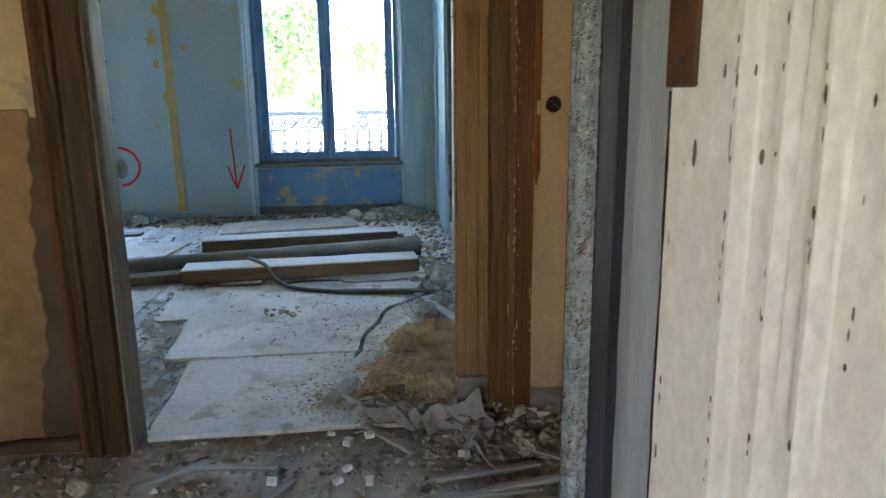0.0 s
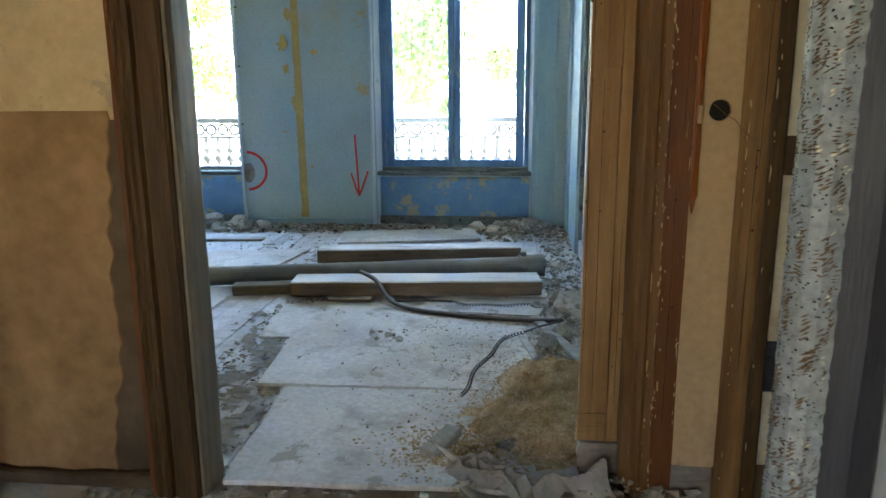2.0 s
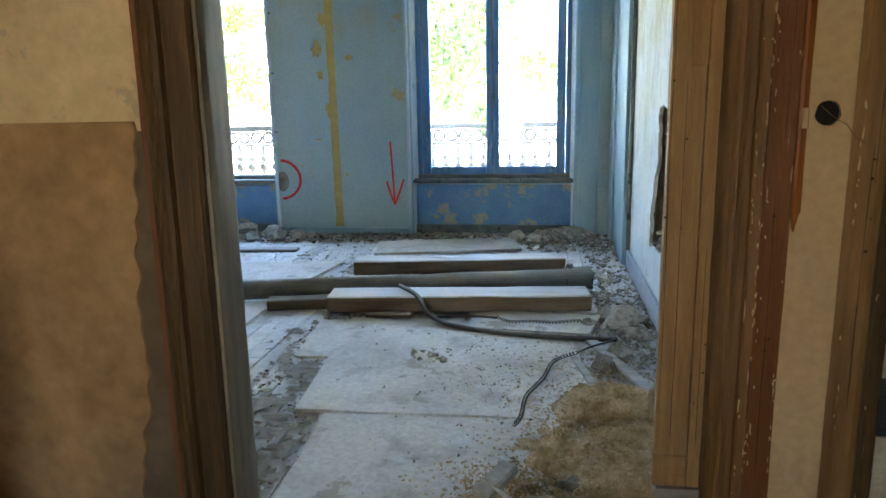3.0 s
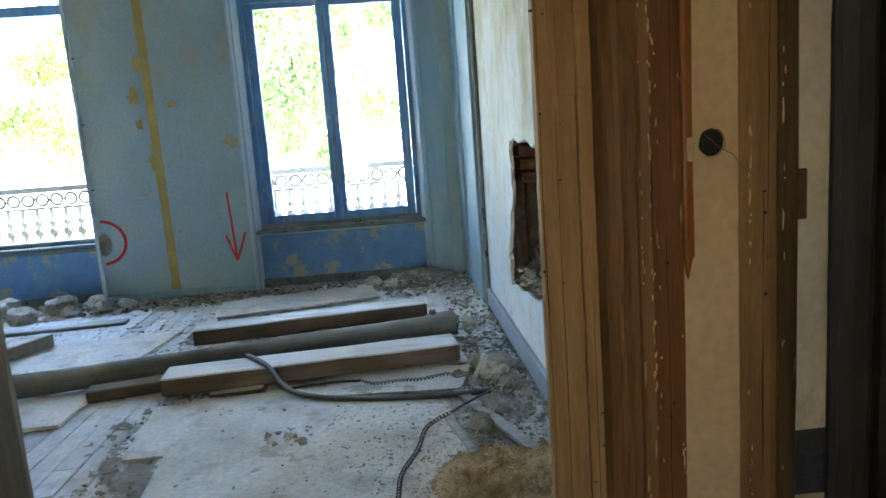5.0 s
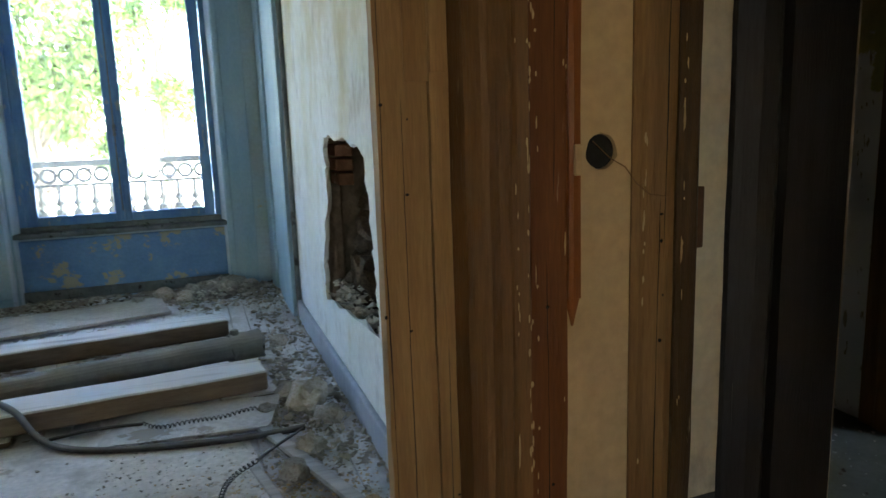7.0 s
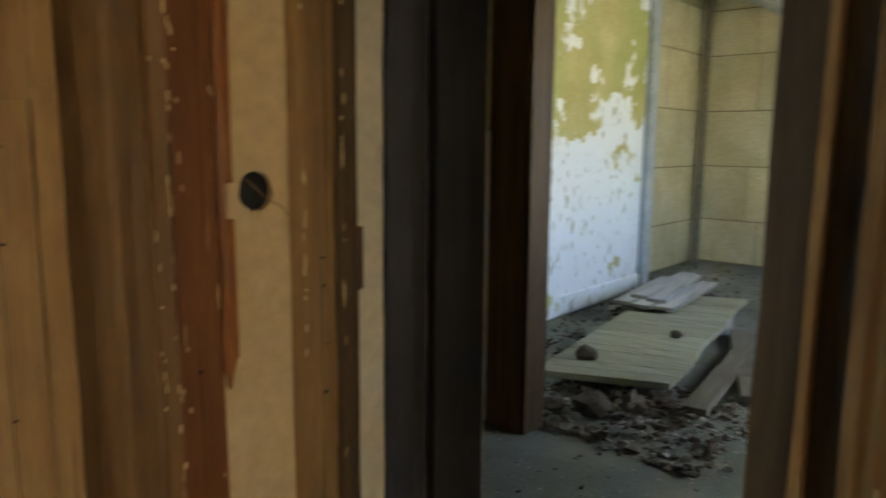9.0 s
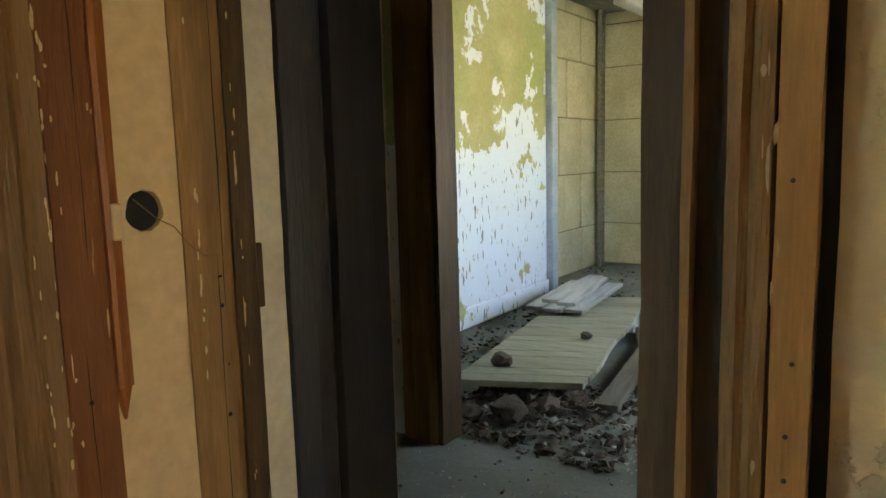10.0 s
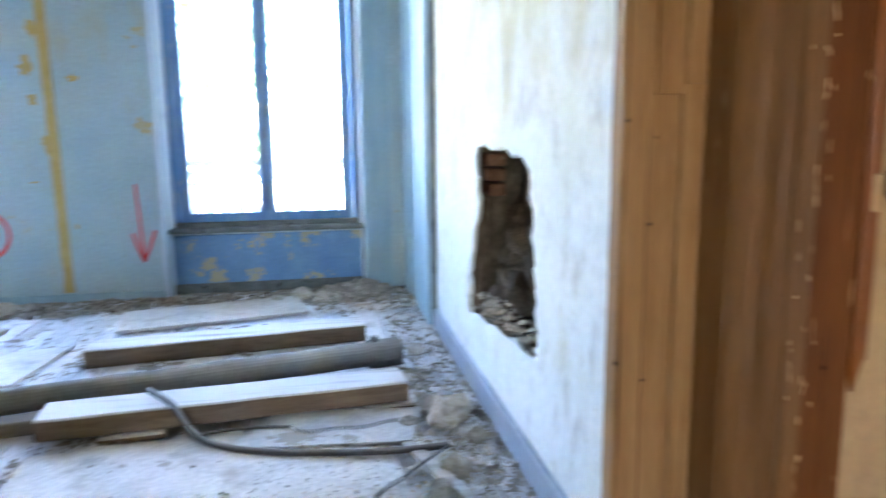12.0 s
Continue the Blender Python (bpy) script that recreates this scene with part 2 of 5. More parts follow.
M_FACADE = surface("weathered_render", [(0.40, 0.36, 0.30), (0.48, 0.44, 0.37)], 1.5, rough=0.9)

# peeling paint of the side room: ochre and green-stained plaster above, blistered white coat below
M_PEEL = surface("peeling_side_wall", [(0.42, 0.36, 0.15), (0.50, 0.46, 0.22), (0.34, 0.36, 0.13)], 2.4, rough=0.85, bump=0.5)


def add_peel(m):
    nt = m.node_tree
    n, l = nt.nodes, nt.links
    b = n["Principled BSDF"]
    old = b.inputs["Base Color"].links[0].from_socket
    tc = n.new("ShaderNodeTexCoord")
    sep = n.new("ShaderNodeSeparateXYZ")
    l.new(tc.outputs["Object"], sep.inputs[0])
    no = n.new("ShaderNodeTexNoise")
    no.inputs["Scale"].default_value, no.inputs["Detail"].default_value, no.inputs["Roughness"].default_value = 2.6, 9, 0.6
    l.new(tc.outputs["Object"], no.inputs["Vector"])
    mr = n.new("ShaderNodeMapRange")
    mr.inputs[1].default_value, mr.inputs[2].default_value, mr.inputs[3].default_value, mr.inputs[4].default_value = 1.2, 1.75, 0.15, -0.085
    l.new(sep.outputs[2], mr.inputs[0])
    ad = n.new("ShaderNodeMath")
    l.new(no.outputs[0], ad.inputs[0])
    l.new(mr.outputs[0], ad.inputs[1])
    r = n.new("ShaderNodeValToRGB")
    r.color_ramp.elements[0].position, r.color_ramp.elements[1].position = 0.505, 0.525
    l.new(ad.outputs[0], r.inputs[0])
    # pits in the white coat
    vo = n.new("ShaderNodeTexNoise")
    vo.inputs["Scale"].default_value, vo.inputs["Detail"].default_value = 30, 8
    mp = n.new("ShaderNodeMapping")
    mp.inputs["Scale"].default_value = (1, 1, 0.32)
    l.new(tc.outputs["Object"], mp.inputs[0])
    l.new(mp.outputs[0], vo.inputs["Vector"])
    r2 = n.new("ShaderNodeValToRGB")
    r2.color_ramp.elements[0].position, r2.color_ramp.elements[1].position = 0.625, 0.645
    r2.color_ramp.elements[0].color, r2.color_ramp.elements[1].color = (0.70, 0.71, 0.72, 1), (0.30, 0.27, 0.19, 1)
    l.new(vo.outputs[0], r2.inputs[0])
    mx = n.new("ShaderNodeMix")
    mx.data_type = "RGBA"
    l.new(r.outputs[0], mx.inputs[0])
    l.new(old, mx.inputs[6])
    l.new(r2.outputs[0], mx.inputs[7])
    l.new(mx.outputs[2], b.inputs["Base Color"])


add_peel(M_PEEL)


def add_stain(m, colour, z0, z1, low, high, scale, amount):
    """Blotchy damp stains that grow more frequent towards one end of the wall's height."""
    nt = m.node_tree
    n, l = nt.nodes, nt.links
    b = n["Principled BSDF"]
    old = b.inputs["Base Color"].links[0].from_socket
    tc = n.new("ShaderNodeTexCoord")
    sep = n.new("ShaderNodeSeparateXYZ")
    l.new(tc.outputs["Object"], sep.inputs[0])
    mp = n.new("ShaderNodeMapping")
    mp.inputs["Scale"].default_value = (1, 1, 0.55)
    l.new(tc.outputs["Object"], mp.inputs[0])
    no = n.new("ShaderNodeTexNoise")
    no.inputs["Scale"].default_value, no.inputs["Detail"].default_value, no.inputs["Roughness"].default_value = scale, 10, 0.65
    l.new(mp.outputs[0], no.inputs["Vector"])
    mr = n.new("ShaderNodeMapRange")
    mr.inputs[1].default_value, mr.inputs[2].default_value, mr.inputs[3].default_value, mr.inputs[4].default_value = z0, z1, low, high
    l.new(sep.outputs[2], mr.inputs[0])
    ad = n.new("ShaderNodeMath")
    l.new(no.outputs[0], ad.inputs[0])
    l.new(mr.outputs[0], ad.inputs[1])
    r = n.new("ShaderNodeValToRGB")
    r.color_ramp.elements[0].position, r.color_ramp.elements[1].position = 0.46, 0.64
    r.color_ramp.elements[1].color = (amount, amount, amount, 1)
    l.new(ad.outputs[0], r.inputs[0])
    mx = n.new("ShaderNodeMix")
    mx.data_type = "RGBA"
    l.new(r.outputs[0], mx.inputs[0])
    l.new(old, mx.inputs[6])
    mx.inputs[7].default_value = (*colour, 1)
    l.new(mx.outputs[2], b.inputs["Base Color"])


add_stain(M_WHITEWALL, (0.50, 0.45, 0.27), 1.1, 2.4, -0.10, 0.14, 2.2, 0.85)
add_stain(M_WHITEWALL, (0.40, 0.38, 0.33), 0.0, 3.0, -0.10, -0.04, 7.0, 0.8)
add_stain(M_BLUEWALL, (0.46, 0.44, 0.30), 1.0, 3.0, -0.12, 0.0, 3.0, 0.7)
add_stain(M_SHEET, (0.36, 0.33, 0.28), 0.0, 3.0, -0.04, -0.04, 4.0, 0.75)
add_stain(M_FLOOR, (0.36, 0.33, 0.29), 0.0, 3.0, -0.06, -0.06, 5.0, 0.7)
add_stain(M_PLASTER, (0.30, 0.20, 0.10), 0.0, 3.0, -0.02, -0.08, 3.5, 0.7)
add_stain(M_CREAM, (0.30, 0.20, 0.11), 0.0, 0.9, 0.03, -0.14, 6.0, 0.7)
add_stain(M_CREAMSTRIP, (0.26, 0.22, 0.18), 0.0, 1.0, 0.08, -0.14, 8.0, 0.8)

M_GLASS = bpy.data.materials.new("dusty_glass")
M_GLASS.use_nodes = True
gn, gl = M_GLASS.node_tree.nodes, M_GLASS.node_tree.links
g_t = gn.new("ShaderNodeBsdfTransparent")
g_g = gn.new("ShaderNodeBsdfGlossy")
g_g.inputs["Roughness"].default_value = 0.03
g_d = gn.new("ShaderNodeBsdfTranslucent")
g_d.inputs["Color"].default_value = (0.85, 0.87, 0.85, 1)
g_m, g_m2 = gn.new("ShaderNodeMixShader"), gn.new("ShaderNodeMixShader")
g_f = gn.new("ShaderNodeFresnel")
g_n = gn.new("ShaderNodeTexNoise")
g_n.inputs["Scale"].default_value = 3.0
g_r = gn.new("ShaderNodeMapRange")
g_r.inputs[3].default_value, g_r.inputs[4].default_value = 0.008, 0.026
gl.new(g_n.outputs[0], g_r.inputs[0])
gl.new(g_r.outputs[0], g_m2.inputs[0])
gl.new(g_t.outputs[0], g_m2.inputs[1])
gl.new(g_d.outputs[0], g_m2.inputs[2])
gl.new(g_f.outputs[0], g_m.inputs[0])
gl.new(g_m2.outputs[0], g_m.inputs[1])
gl.new(g_g.outputs[0], g_m.inputs[2])
gl.new(g_m.outputs[0], gn["Material Output"].inputs[0])

# ---- mesh helpers ----


def box(bm, x0, y0, z0, x1, y1, z1, bevel=0.0, m=None):
    r = bmesh.ops.create_cube(bm, size=1)
    vs = r["verts"]
    t = Matrix.Translation(((x0 + x1) / 2, (y0 + y1) / 2, (z0 + z1) / 2)) @ Matrix.Diagonal((abs(x1 - x0), abs(y1 - y0), abs(z1 - z0), 1))
    bmesh.ops.transform(bm, matrix=(m @ t) if m else t, verts=vs)
    if bevel:
        es = list({ed for v in vs for ed in v.link_edges})
        bmesh.ops.bevel(bm, geom=es, offset=bevel, segments=1, affect="EDGES")


def prism(bm, pts, z0, z1, cuts=0, jitter=0.0, rng=None):
    """An upright extrusion of a closed outline of (x, y), its edges worn by jitter."""
    n, levels = len(pts), cuts + 2
    vs = []
    for i in range(levels):
        z = z0 + (z1 - z0) * i / (levels - 1)
        vs.append([bm.verts.new((x + (rng.uniform(-jitter, jitter) if rng else 0), y + (rng.uniform(-jitter, jitter) if rng else 0), z)) for x, y in pts])
    for i in range(levels - 1):
        for j in range(n):
            bm.faces.new((vs[i][j], vs[i][(j + 1) % n], vs[i + 1][(j + 1) % n], vs[i + 1][j]))
    bm.faces.new(vs[0][::-1])
    bm.faces.new(vs[-1])
    bmesh.ops.recalc_face_normals(bm, faces=bm.faces)


def cyl(bm, p0, p1, r0, r1=None, seg=12):
    p0, p1 = Vector(p0), Vector(p1)
    d = p1 - p0
    m = Matrix.Translation((p0 + p1) / 2) @ d.to_track_quat("Z", "Y").to_matrix().to_4x4()
    bmesh.ops.create_cone(bm, cap_ends=True, segments=seg, radius1=r0, radius2=r0 if r1 is None else r1, depth=d.length, matrix=m)


def link(name, bm, material, smooth=False):
    me = bpy.data.meshes.new(name)
    bm.to_mesh(me)
    bm.free()
    me.materials.append(material)
    if smooth:
        me.polygons.foreach_set("use_smooth", [True] * len(me.polygons))
    return new(name, me)


def thing(name, at, label, category, group="", kind=""):
    ob = new(name)
    ob.location = at
    ob.empty_display_size = 0.05
    return tagged(ob, label, category, group, kind)


def origin_of(ob):
    v = Vector(ob.location)
    while ob.parent:
        ob = ob.parent
        v = v + ob.location
    return v


def part(name, bm, material, parent, label="", smooth=False):
    """One mesh, given in world coordinates, under its thing."""
    o = origin_of(parent)
    bmesh.ops.translate(bm, verts=bm.verts, vec=-o)
    ob = link(name, bm, material, smooth)
    ob.parent = parent
    if label:
        ob["label"] = label
    return ob


def structure(name, bm, material, label, category):
    return tagged(link(name, bm, material), label, category, kind="structure")


def wall(name, boxes, material, label, category="wall"):
    bm = bmesh.new()
    for b in boxes:
        box(bm, *b)
    return structure(name, bm, material, label, category)


def rock_mesh(name, rng, sub=1, squash=0.7, rough=0.28):
    bm = bmesh.new()
    bmesh.ops.create_icosphere(bm, subdivisions=sub, radius=1)
    for v in bm.verts:
        v.co *= 1 + rng.uniform(-rough, rough)
        v.co.z *= squash
    me = bpy.data.meshes.new(name)
    bm.to_mesh(me)
    bm.free()
    return me


def scatter(name, spots, material, label, seed, flat=0.6):
    """Many small broken pieces in one mesh: spots of (x, y, z, radius)."""
    rng = np.random.default_rng(seed)
    base = np.array([(1, 1, 1), (1, -1, -1), (-1, 1, -1), (-1, -1, 1), (0, 0, 1.5), (1.2, 0, -0.6), (-1.1, 0.3, -0.5)], float) * 0.6
    faces = []
    bm = bmesh.new()
    for v in base:
        bm.verts.new(v)
    r = bmesh.ops.convex_hull(bm, input=bm.verts)
    bm.verts.index_update()
    tri = np.array([[v.index for v in f.verts] for f in bm.faces])
    bm.free()
    V, F = [], []
    for i, (x, y, z, s) in enumerate(spots):
        q = rng.normal(size=4)
        q /= np.linalg.norm(q)
        w, a, b, c = q
        R = np.array([[1 - 2 * (b * b + c * c), 2 * (a * b - c * w), 2 * (a * c + b * w)], [2 * (a * b + c * w), 1 - 2 * (a * a + c * c), 2 * (b * c - a * w)], [2 * (a * c - b * w), 2 * (b * c + a * w), 1 - 2 * (a * a + b * b)]])
        P = (base * rng.uniform(0.6, 1.25, base.shape) * (1, 0.8, 0.6)) @ R.T * s
        P[:, 2] *= flat
        P += (x, y, z + s * 0.25)
        F.append(tri + len(base) * i)
        V.append(P)
    me = bpy.data.meshes.new(name)
    me.from_pydata(np.concatenate(V).tolist(), [], np.concatenate(F).tolist())
    me.materials.append(material)
    return tagged(new(name, me), label, "rubble", kind="stuff")


def spots(rng, n, x0, x1, y0, y1, r0, r1, z=0.0, heap=0.0):
    out = []
    for _ in range(n):
        u, v = rng.uniform(-1, 1), rng.uniform(-1, 1)
        h = heap * max(0, 1 - u * u - v * v)
        out.append(((x0 + x1) / 2 + u * (x1 - x0) / 2, (y0 + y1) / 2 + v * (y1 - y0) / 2, z + h * rng.uniform(0.3, 1), r0 + (r1 - r0) * rng.random() ** 3))
    return out


CH, CH2 = 3.0, 3.0          # heights of the blue room and of the landing
FAR = 8.0                   # inner face of the window wall
WX0, WX1 = -1.19, 0.44      # window opening by the corner
LX0, LX1 = -4.26, -2.63     # the other window opening
SILL, GB, GT, WT = 0.53, 0.68, 2.58, 2.985

# ---- structure: blue room ----
wall("wall_window_side", [(-5.0, FAR, -0.3, LX0, 8.45, 3.2), (LX1, FAR, -0.3, WX0, 8.45, 3.2), (WX1, FAR, -0.3, 1.3, 8.45, 3.2),
     (LX0, FAR, WT, LX1, 8.45, 3.2), (WX0, FAR, WT, WX1, 8.45, 3.2),
     (LX0, 8.12, -0.3, LX1, 8.45, SILL), (WX0, 8.12, -0.3, WX1, 8.45, SILL)], M_BLUEWALL, "pale blue distempered plaster wall, stained and chipped")
wall("wall_room_left", [(-5.0, 2.98, -0.3, -4.8, FAR, 3.2)], M_BLUEWALL, "pale blue plaster wall of the room")
# wall with a broken opening into the chimney
HY0, HY1, HZ0, HZ1 = 4.30, 5.77, 0.36, 1.45
wall("wall_chimney_side", [(0.83, 2.98, -0.3, 0.95, HY0, 3.2), (0.83, HY1, -0.3, 0.95, FAR, 3.2), (0.83, HY0, HZ1, 0.95, HY1, 3.2), (0.83, HY0, -0.3, 0.95, HY1, HZ0 - 0.06)],
     M_WHITEWALL, "chalky white plaster wall with a ragged hole")
wall("wall_chimney_back", [(1.28, 2.86, -0.3, 1.36, 8.45, 3.2), (0.95, 2.98, -0.3, 1.28, 4.05, 3.2), (0.95, 5.9, -0.3, 1.28, 8.45, 3.2)], M_STONES, "dark rubble masonry inside the chimney")
wall("ceiling_blue_room", [(-5.0, 2.7, CH + 0.03, 1.36, 8.45, CH + 0.2)], M_CEIL, "dark boarded ceiling", "ceiling")
wall("wall_door_left", [(-5.0, 2.86, -0.3, -0.93, 2.98, 3.2)], M_PLASTER, "stained ochre plaster wall beside the doorway")
wall("wall_over_door", [(-0.93, 2.86, 2.45, 1.36, 2.98, 3.2)], M_PLASTER, "stained plaster above the double doorway")
wall("wall_door_right", [(0.62, 2.86, -0.3, 1.28, 2.975, 2.45)], M_STONES, "wall core behind the panelling")
# landing and the first doorway
wall("wall_landing", [(-1.8, 1.41, -0.3, -1.30, 1.53, 3.2), (-1.30, 1.41, 2.4, 0.64, 1.53, 3.2), (0.64, 1.41, -0.3, 1.02, 1.53, 3.2), (-1.8, 1.53, -0.3, -1.68, 2.86, 3.2)],
     M_PLASTER, "stained ochre plaster wall of the landing")
wall("wall_entrance", [(-1.6, -1.8, -0.3, -1.05, -1.68, 3.2), (-0.45, -1.8, -0.3, 1.3, -1.68, 3.2), (-1.05, -1.8, -0.3, -0.45, -1.68, 0.50), (-1.05, -1.8, 1.72, -0.45, -1.68, 3.2), (0.86, -1.68, -0.3, 0.98, 1.41, 3.2), (-1.6, -1.68, -0.3, -1.48, 1.41, 3.2)],
     M_PLASTER, "plain plaster wall round the entrance")
wall("ceiling_landing", [(-1.8, -1.8, CH2, 1.02, 2.86, CH2 + 0.15)], M_CEIL, "dark boarded ceiling of the landing", "ceiling")
# side door wall, passage and side room
wall("wall_side_door", [(0.90, 1.53, -0.3, 1.02, 1.955, 3.2), (0.90, 1.955, 2.3, 1.02, 2.86, 3.2)], M_PLASTER, "peeling ochre plaster wall beside the side door")
wall("wall_passage", [(1.02, 1.10, -0.3, 3.0, 1.22, 3.2), (1.36, 5.2, -0.3, 2.82, 5.3, 3.2)], M_PEEL, "ochre plaster wall of the passage")
wall("wall_side_room_door", [(2.82, 3.694, -0.3, 2.94, 5.3, 3.2), (2.82, 1.1, -0.3, 2.94, 2.62, 3.2), (2.82, 2.62, 2.3, 2.94, 3.694, 3.2)], M_PEEL, "green-stained plaster wall round the inner doorway")
wall("wall_peeling", [(2.94, 4.79, -0.3, 6.30, 4.95, 3.2)], M_PEEL, "peeling white and ochre paint on the side room wall")
wall("wall_side_room_window", [(2.94, 0.95, -0.3, 4.7, 1.07, 3.2), (5.7, 0.95, -0.3, 8.4, 1.07, 3.2), (4.7, 0.95, -0.3, 5.7, 1.07, 0.95), (4.7, 0.95, 2.25, 5.7, 1.07, 3.2)], M_PEEL, "plain plaster wall with a window opening")
wall("ceiling_side_room", [(1.02, 0.95, 2.9, 8.4, 5.4, 3.1)], M_CEIL, "dark boarded ceiling of the side room", "ceiling")
wall("floor_landing", [(-1.8, -1.8, -0.3, 1.02, 2.95, -0.02)], M_DIRT, "dirty landing floor under dust and debris", "floor")
wall("floor_side_room", [(1.02, 0.95, -0.3, 8.4, 5.4, 0.0)], M_GREENDIRT, "dusty grey floor of the side room", "floor")
wall("subfloor", [(-5.0, 2.95, -0.3, 1.02, 8.45, -0.03)], M_DIRT, "dark sub-floor below the boards", "floor")

# ---- doorway woodwork ----
R = random.Random(5)


def upright(name, outline, z0, z1, material, parent, label="", wear=0.0012, cuts=26):
    bm = bmesh.new()
    prism(bm, outline, z0, z1, cuts, wear, R)
    return part(name, bm, material, parent, label)


def rect(x0, y0, x1, y1):
    return [(x0, y0), (x1, y0), (x1, y1), (x0, y1)]


# right side of the blue room's doorway, with the panelling up to the side door
post = thing("door_frame", (0.75, 2.86, 0), "stripped brown and cream wooden door frame panelling with a round hole", "door frame", kind="structure")
upright("edge_board", rect(0.485, 2.95, 0.575, 2.985), 0.285, 2.45, M_TAN, post, "tan stripped board")
upright("inner_board", rect(0.577, 2.945, 0.640, 2.985), 0.19, 2.45, M_TAN, post, "tan stripped board")
bm = bmesh.new()
box(bm, 0.535, 2.9455, 1.395, 0.577, 2.951, 1.575, 0.001)
box(bm, 0.579, 2.9405, 1.41, 0.610, 2.946, 1.575, 0.001)
part("patch", bm, M_TAN, post, "let-in wood patch")
upright("plinth_block", rect(0.483, 2.947, 0.575, 2.985), 0.19, 0.284, M_TAN, post, "pale wooden plinth block")
upright("plaster_foot", rect(0.487, 2.93, 0.640, 2.985), 0.0, 0.189, M_PLINTH, post, "crumbling grey plaster foot", 0.008, 8)
upright("panel_foot", rect(0.757, 2.818, 0.888, 2.86), 0.0, 0.184, M_PLINTH, post, "crumbling grey plaster under the panel", 0.006, 8)
upright("moulding", [(0.612, 2.945), (0.612, 2.875), (0.618, 2.858), (0.628, 2.842), (0.634, 2.838), (0.639, 2.836), (0.648, 2.818), (0.660, 2.806), (0.667, 2.808), (0.672, 2.802), (0.690, 2.797), (0.690, 2.945)], 0.09, 2.45, M_OLIVE, post, "brown varnished moulding with flaked edges")
upright("red_board", rect(0.692, 2.798, 0.758, 2.86), 0.11, 2.45, M_REDBROWN, post, "red-brown painted board")
bm = bmesh.new()
prism(bm, [(0.758, 2.79), (0.764, 2.786), (0.778, 2.788), (0.780, 2.86), (0.758, 2.86)], 1.03, 2.45, 12, 0.001, R)
r = bmesh.ops.create_cone(bm, cap_ends=True, segments=5, radius1=0.002, radius2=0.013, depth=0.05, matrix=Matrix.Translation((0.769, 2.80, 1.006)))
part("orange_strip", bm, M_AMBER, post, "orange varnished strip ending in a broken tip")
upright("bead", rect(0.758, 2.806, 0.782, 2.86), 0.19, 1.03, M_CREAM, post, "cream painted bead")
# cream panel with the round hole cut through it
bm = bmesh.new()
HX, HZ, HR = 0.83, 1.27, 0.030
X0, X1 = 0.784, 0.888
seg = 24
ring = [bm.verts.new((HX + HR * math.cos(2 * math.pi * i / seg) * (1 + 0.05 * math.sin(5 * i)), 2.81, HZ + HR * math.sin(2 * math.pi * i / seg) * (1 + 0.04 * math.cos(3 * i)))) for i in range(seg)]
ringb = [bm.verts.new((v.co.x, 2.858, v.co.z)) for v in ring]
sq = []
for i in range(seg):
    c, s = math.cos(2 * math.pi * i / seg), math.sin(2 * math.pi * i / seg)
    k = 1 / max(abs(c), abs(s))
    sq.append(bm.verts.new((HX + 0.046 * c * k, 2.81, HZ + 0.046 * s * k)))
for i in range(seg):
    j = (i + 1) % seg
    bm.faces.new((ring[i], ring[j], sq[j], sq[i]))
    bm.faces.new((ringb[i], ringb[j], ring[j], ring[i]))
for x0, z0, x1, z1 in ((X0, 0.185, X1, HZ - 0.046), (X0, HZ + 0.046, X1, 2.45), (X0, HZ - 0.046, HX - 0.046, HZ + 0.046), (HX + 0.046, HZ - 0.046, X1, HZ + 0.046)):
    bm.faces.new([bm.verts.new(p) for p in ((x0, 2.81, z0), (x1, 2.81, z0), (x1, 2.81, z1), (x0, 2.81, z1))])
box(bm, X0, 2.8585, 0.185, X1, 2.862, 2.45)
bmesh.ops.remove_doubles(bm, verts=bm.verts, dist=0.0001)
part("panel", bm, M_CREAM, post, "cream painted panel with a round lock hole")
# black disc just behind the face: the hole's shade put in as colour
bm = bmesh.new()
bmesh.ops.create_circle(bm, cap_ends=True, segments=20, radius=HR * 0.97, matrix=Matrix.Translation((HX, 2.820, HZ)) @ pose(0, 0, 0, 90))
part("hole_back", bm, M_HOLE, post, "black disc standing for the shade inside the hole")
bm = bmesh.new()
box(bm, 0.764, 2.780, 1.235, 0.778, 2.79, 1.285, 0.002)
part("strike_plate", bm, M_CREAM, post, "paint-covered strike plate")
upright("casing", [(0.888, 2.86), (0.888, 2.806), (0.898, 2.798), (0.910, 2.796), (0.925, 2.790), (0.945, 2.784), (0.962, 2.786), (0.975, 2.780), (0.992, 2.782), (0.998, 2.80), (0.998, 2.86)], 0.0, 2.45, M_BROWNTAN, post, "brown moulded casing with paint flecks")
upright("casing_edge", [(0.960, 2.81), (0.960, 2.779), (0.966, 2.774), (0.998, 2.774), (1.004, 2.782), (1.004, 2.81)], 0.0, 2.45, M_JAMB, post, "dark brown outer edge of the casing")
upright("strip", rect(1.0045, 2.812, 1.092, 2.86), 0.60, 2.45, M_CREAMSTRIP, post, "off-white painted strip")
upright("strip_band", rect(1.0045, 2.813, 1.092, 2.86), 0.44, 0.599, M_DARKGREY, post, "dark painted band")
upright("strip_foot", rect(1.0045, 2.811, 1.092, 2.86), 0.20, 0.439, M_CREAMSTRIP, post, "white painted foot")
upright("plinth", rect(1.0045, 2.814, 1.092, 2.86), 0.0, 0.199, M_BARE, post, "bare plaster plinth")
bm = bmesh.new()
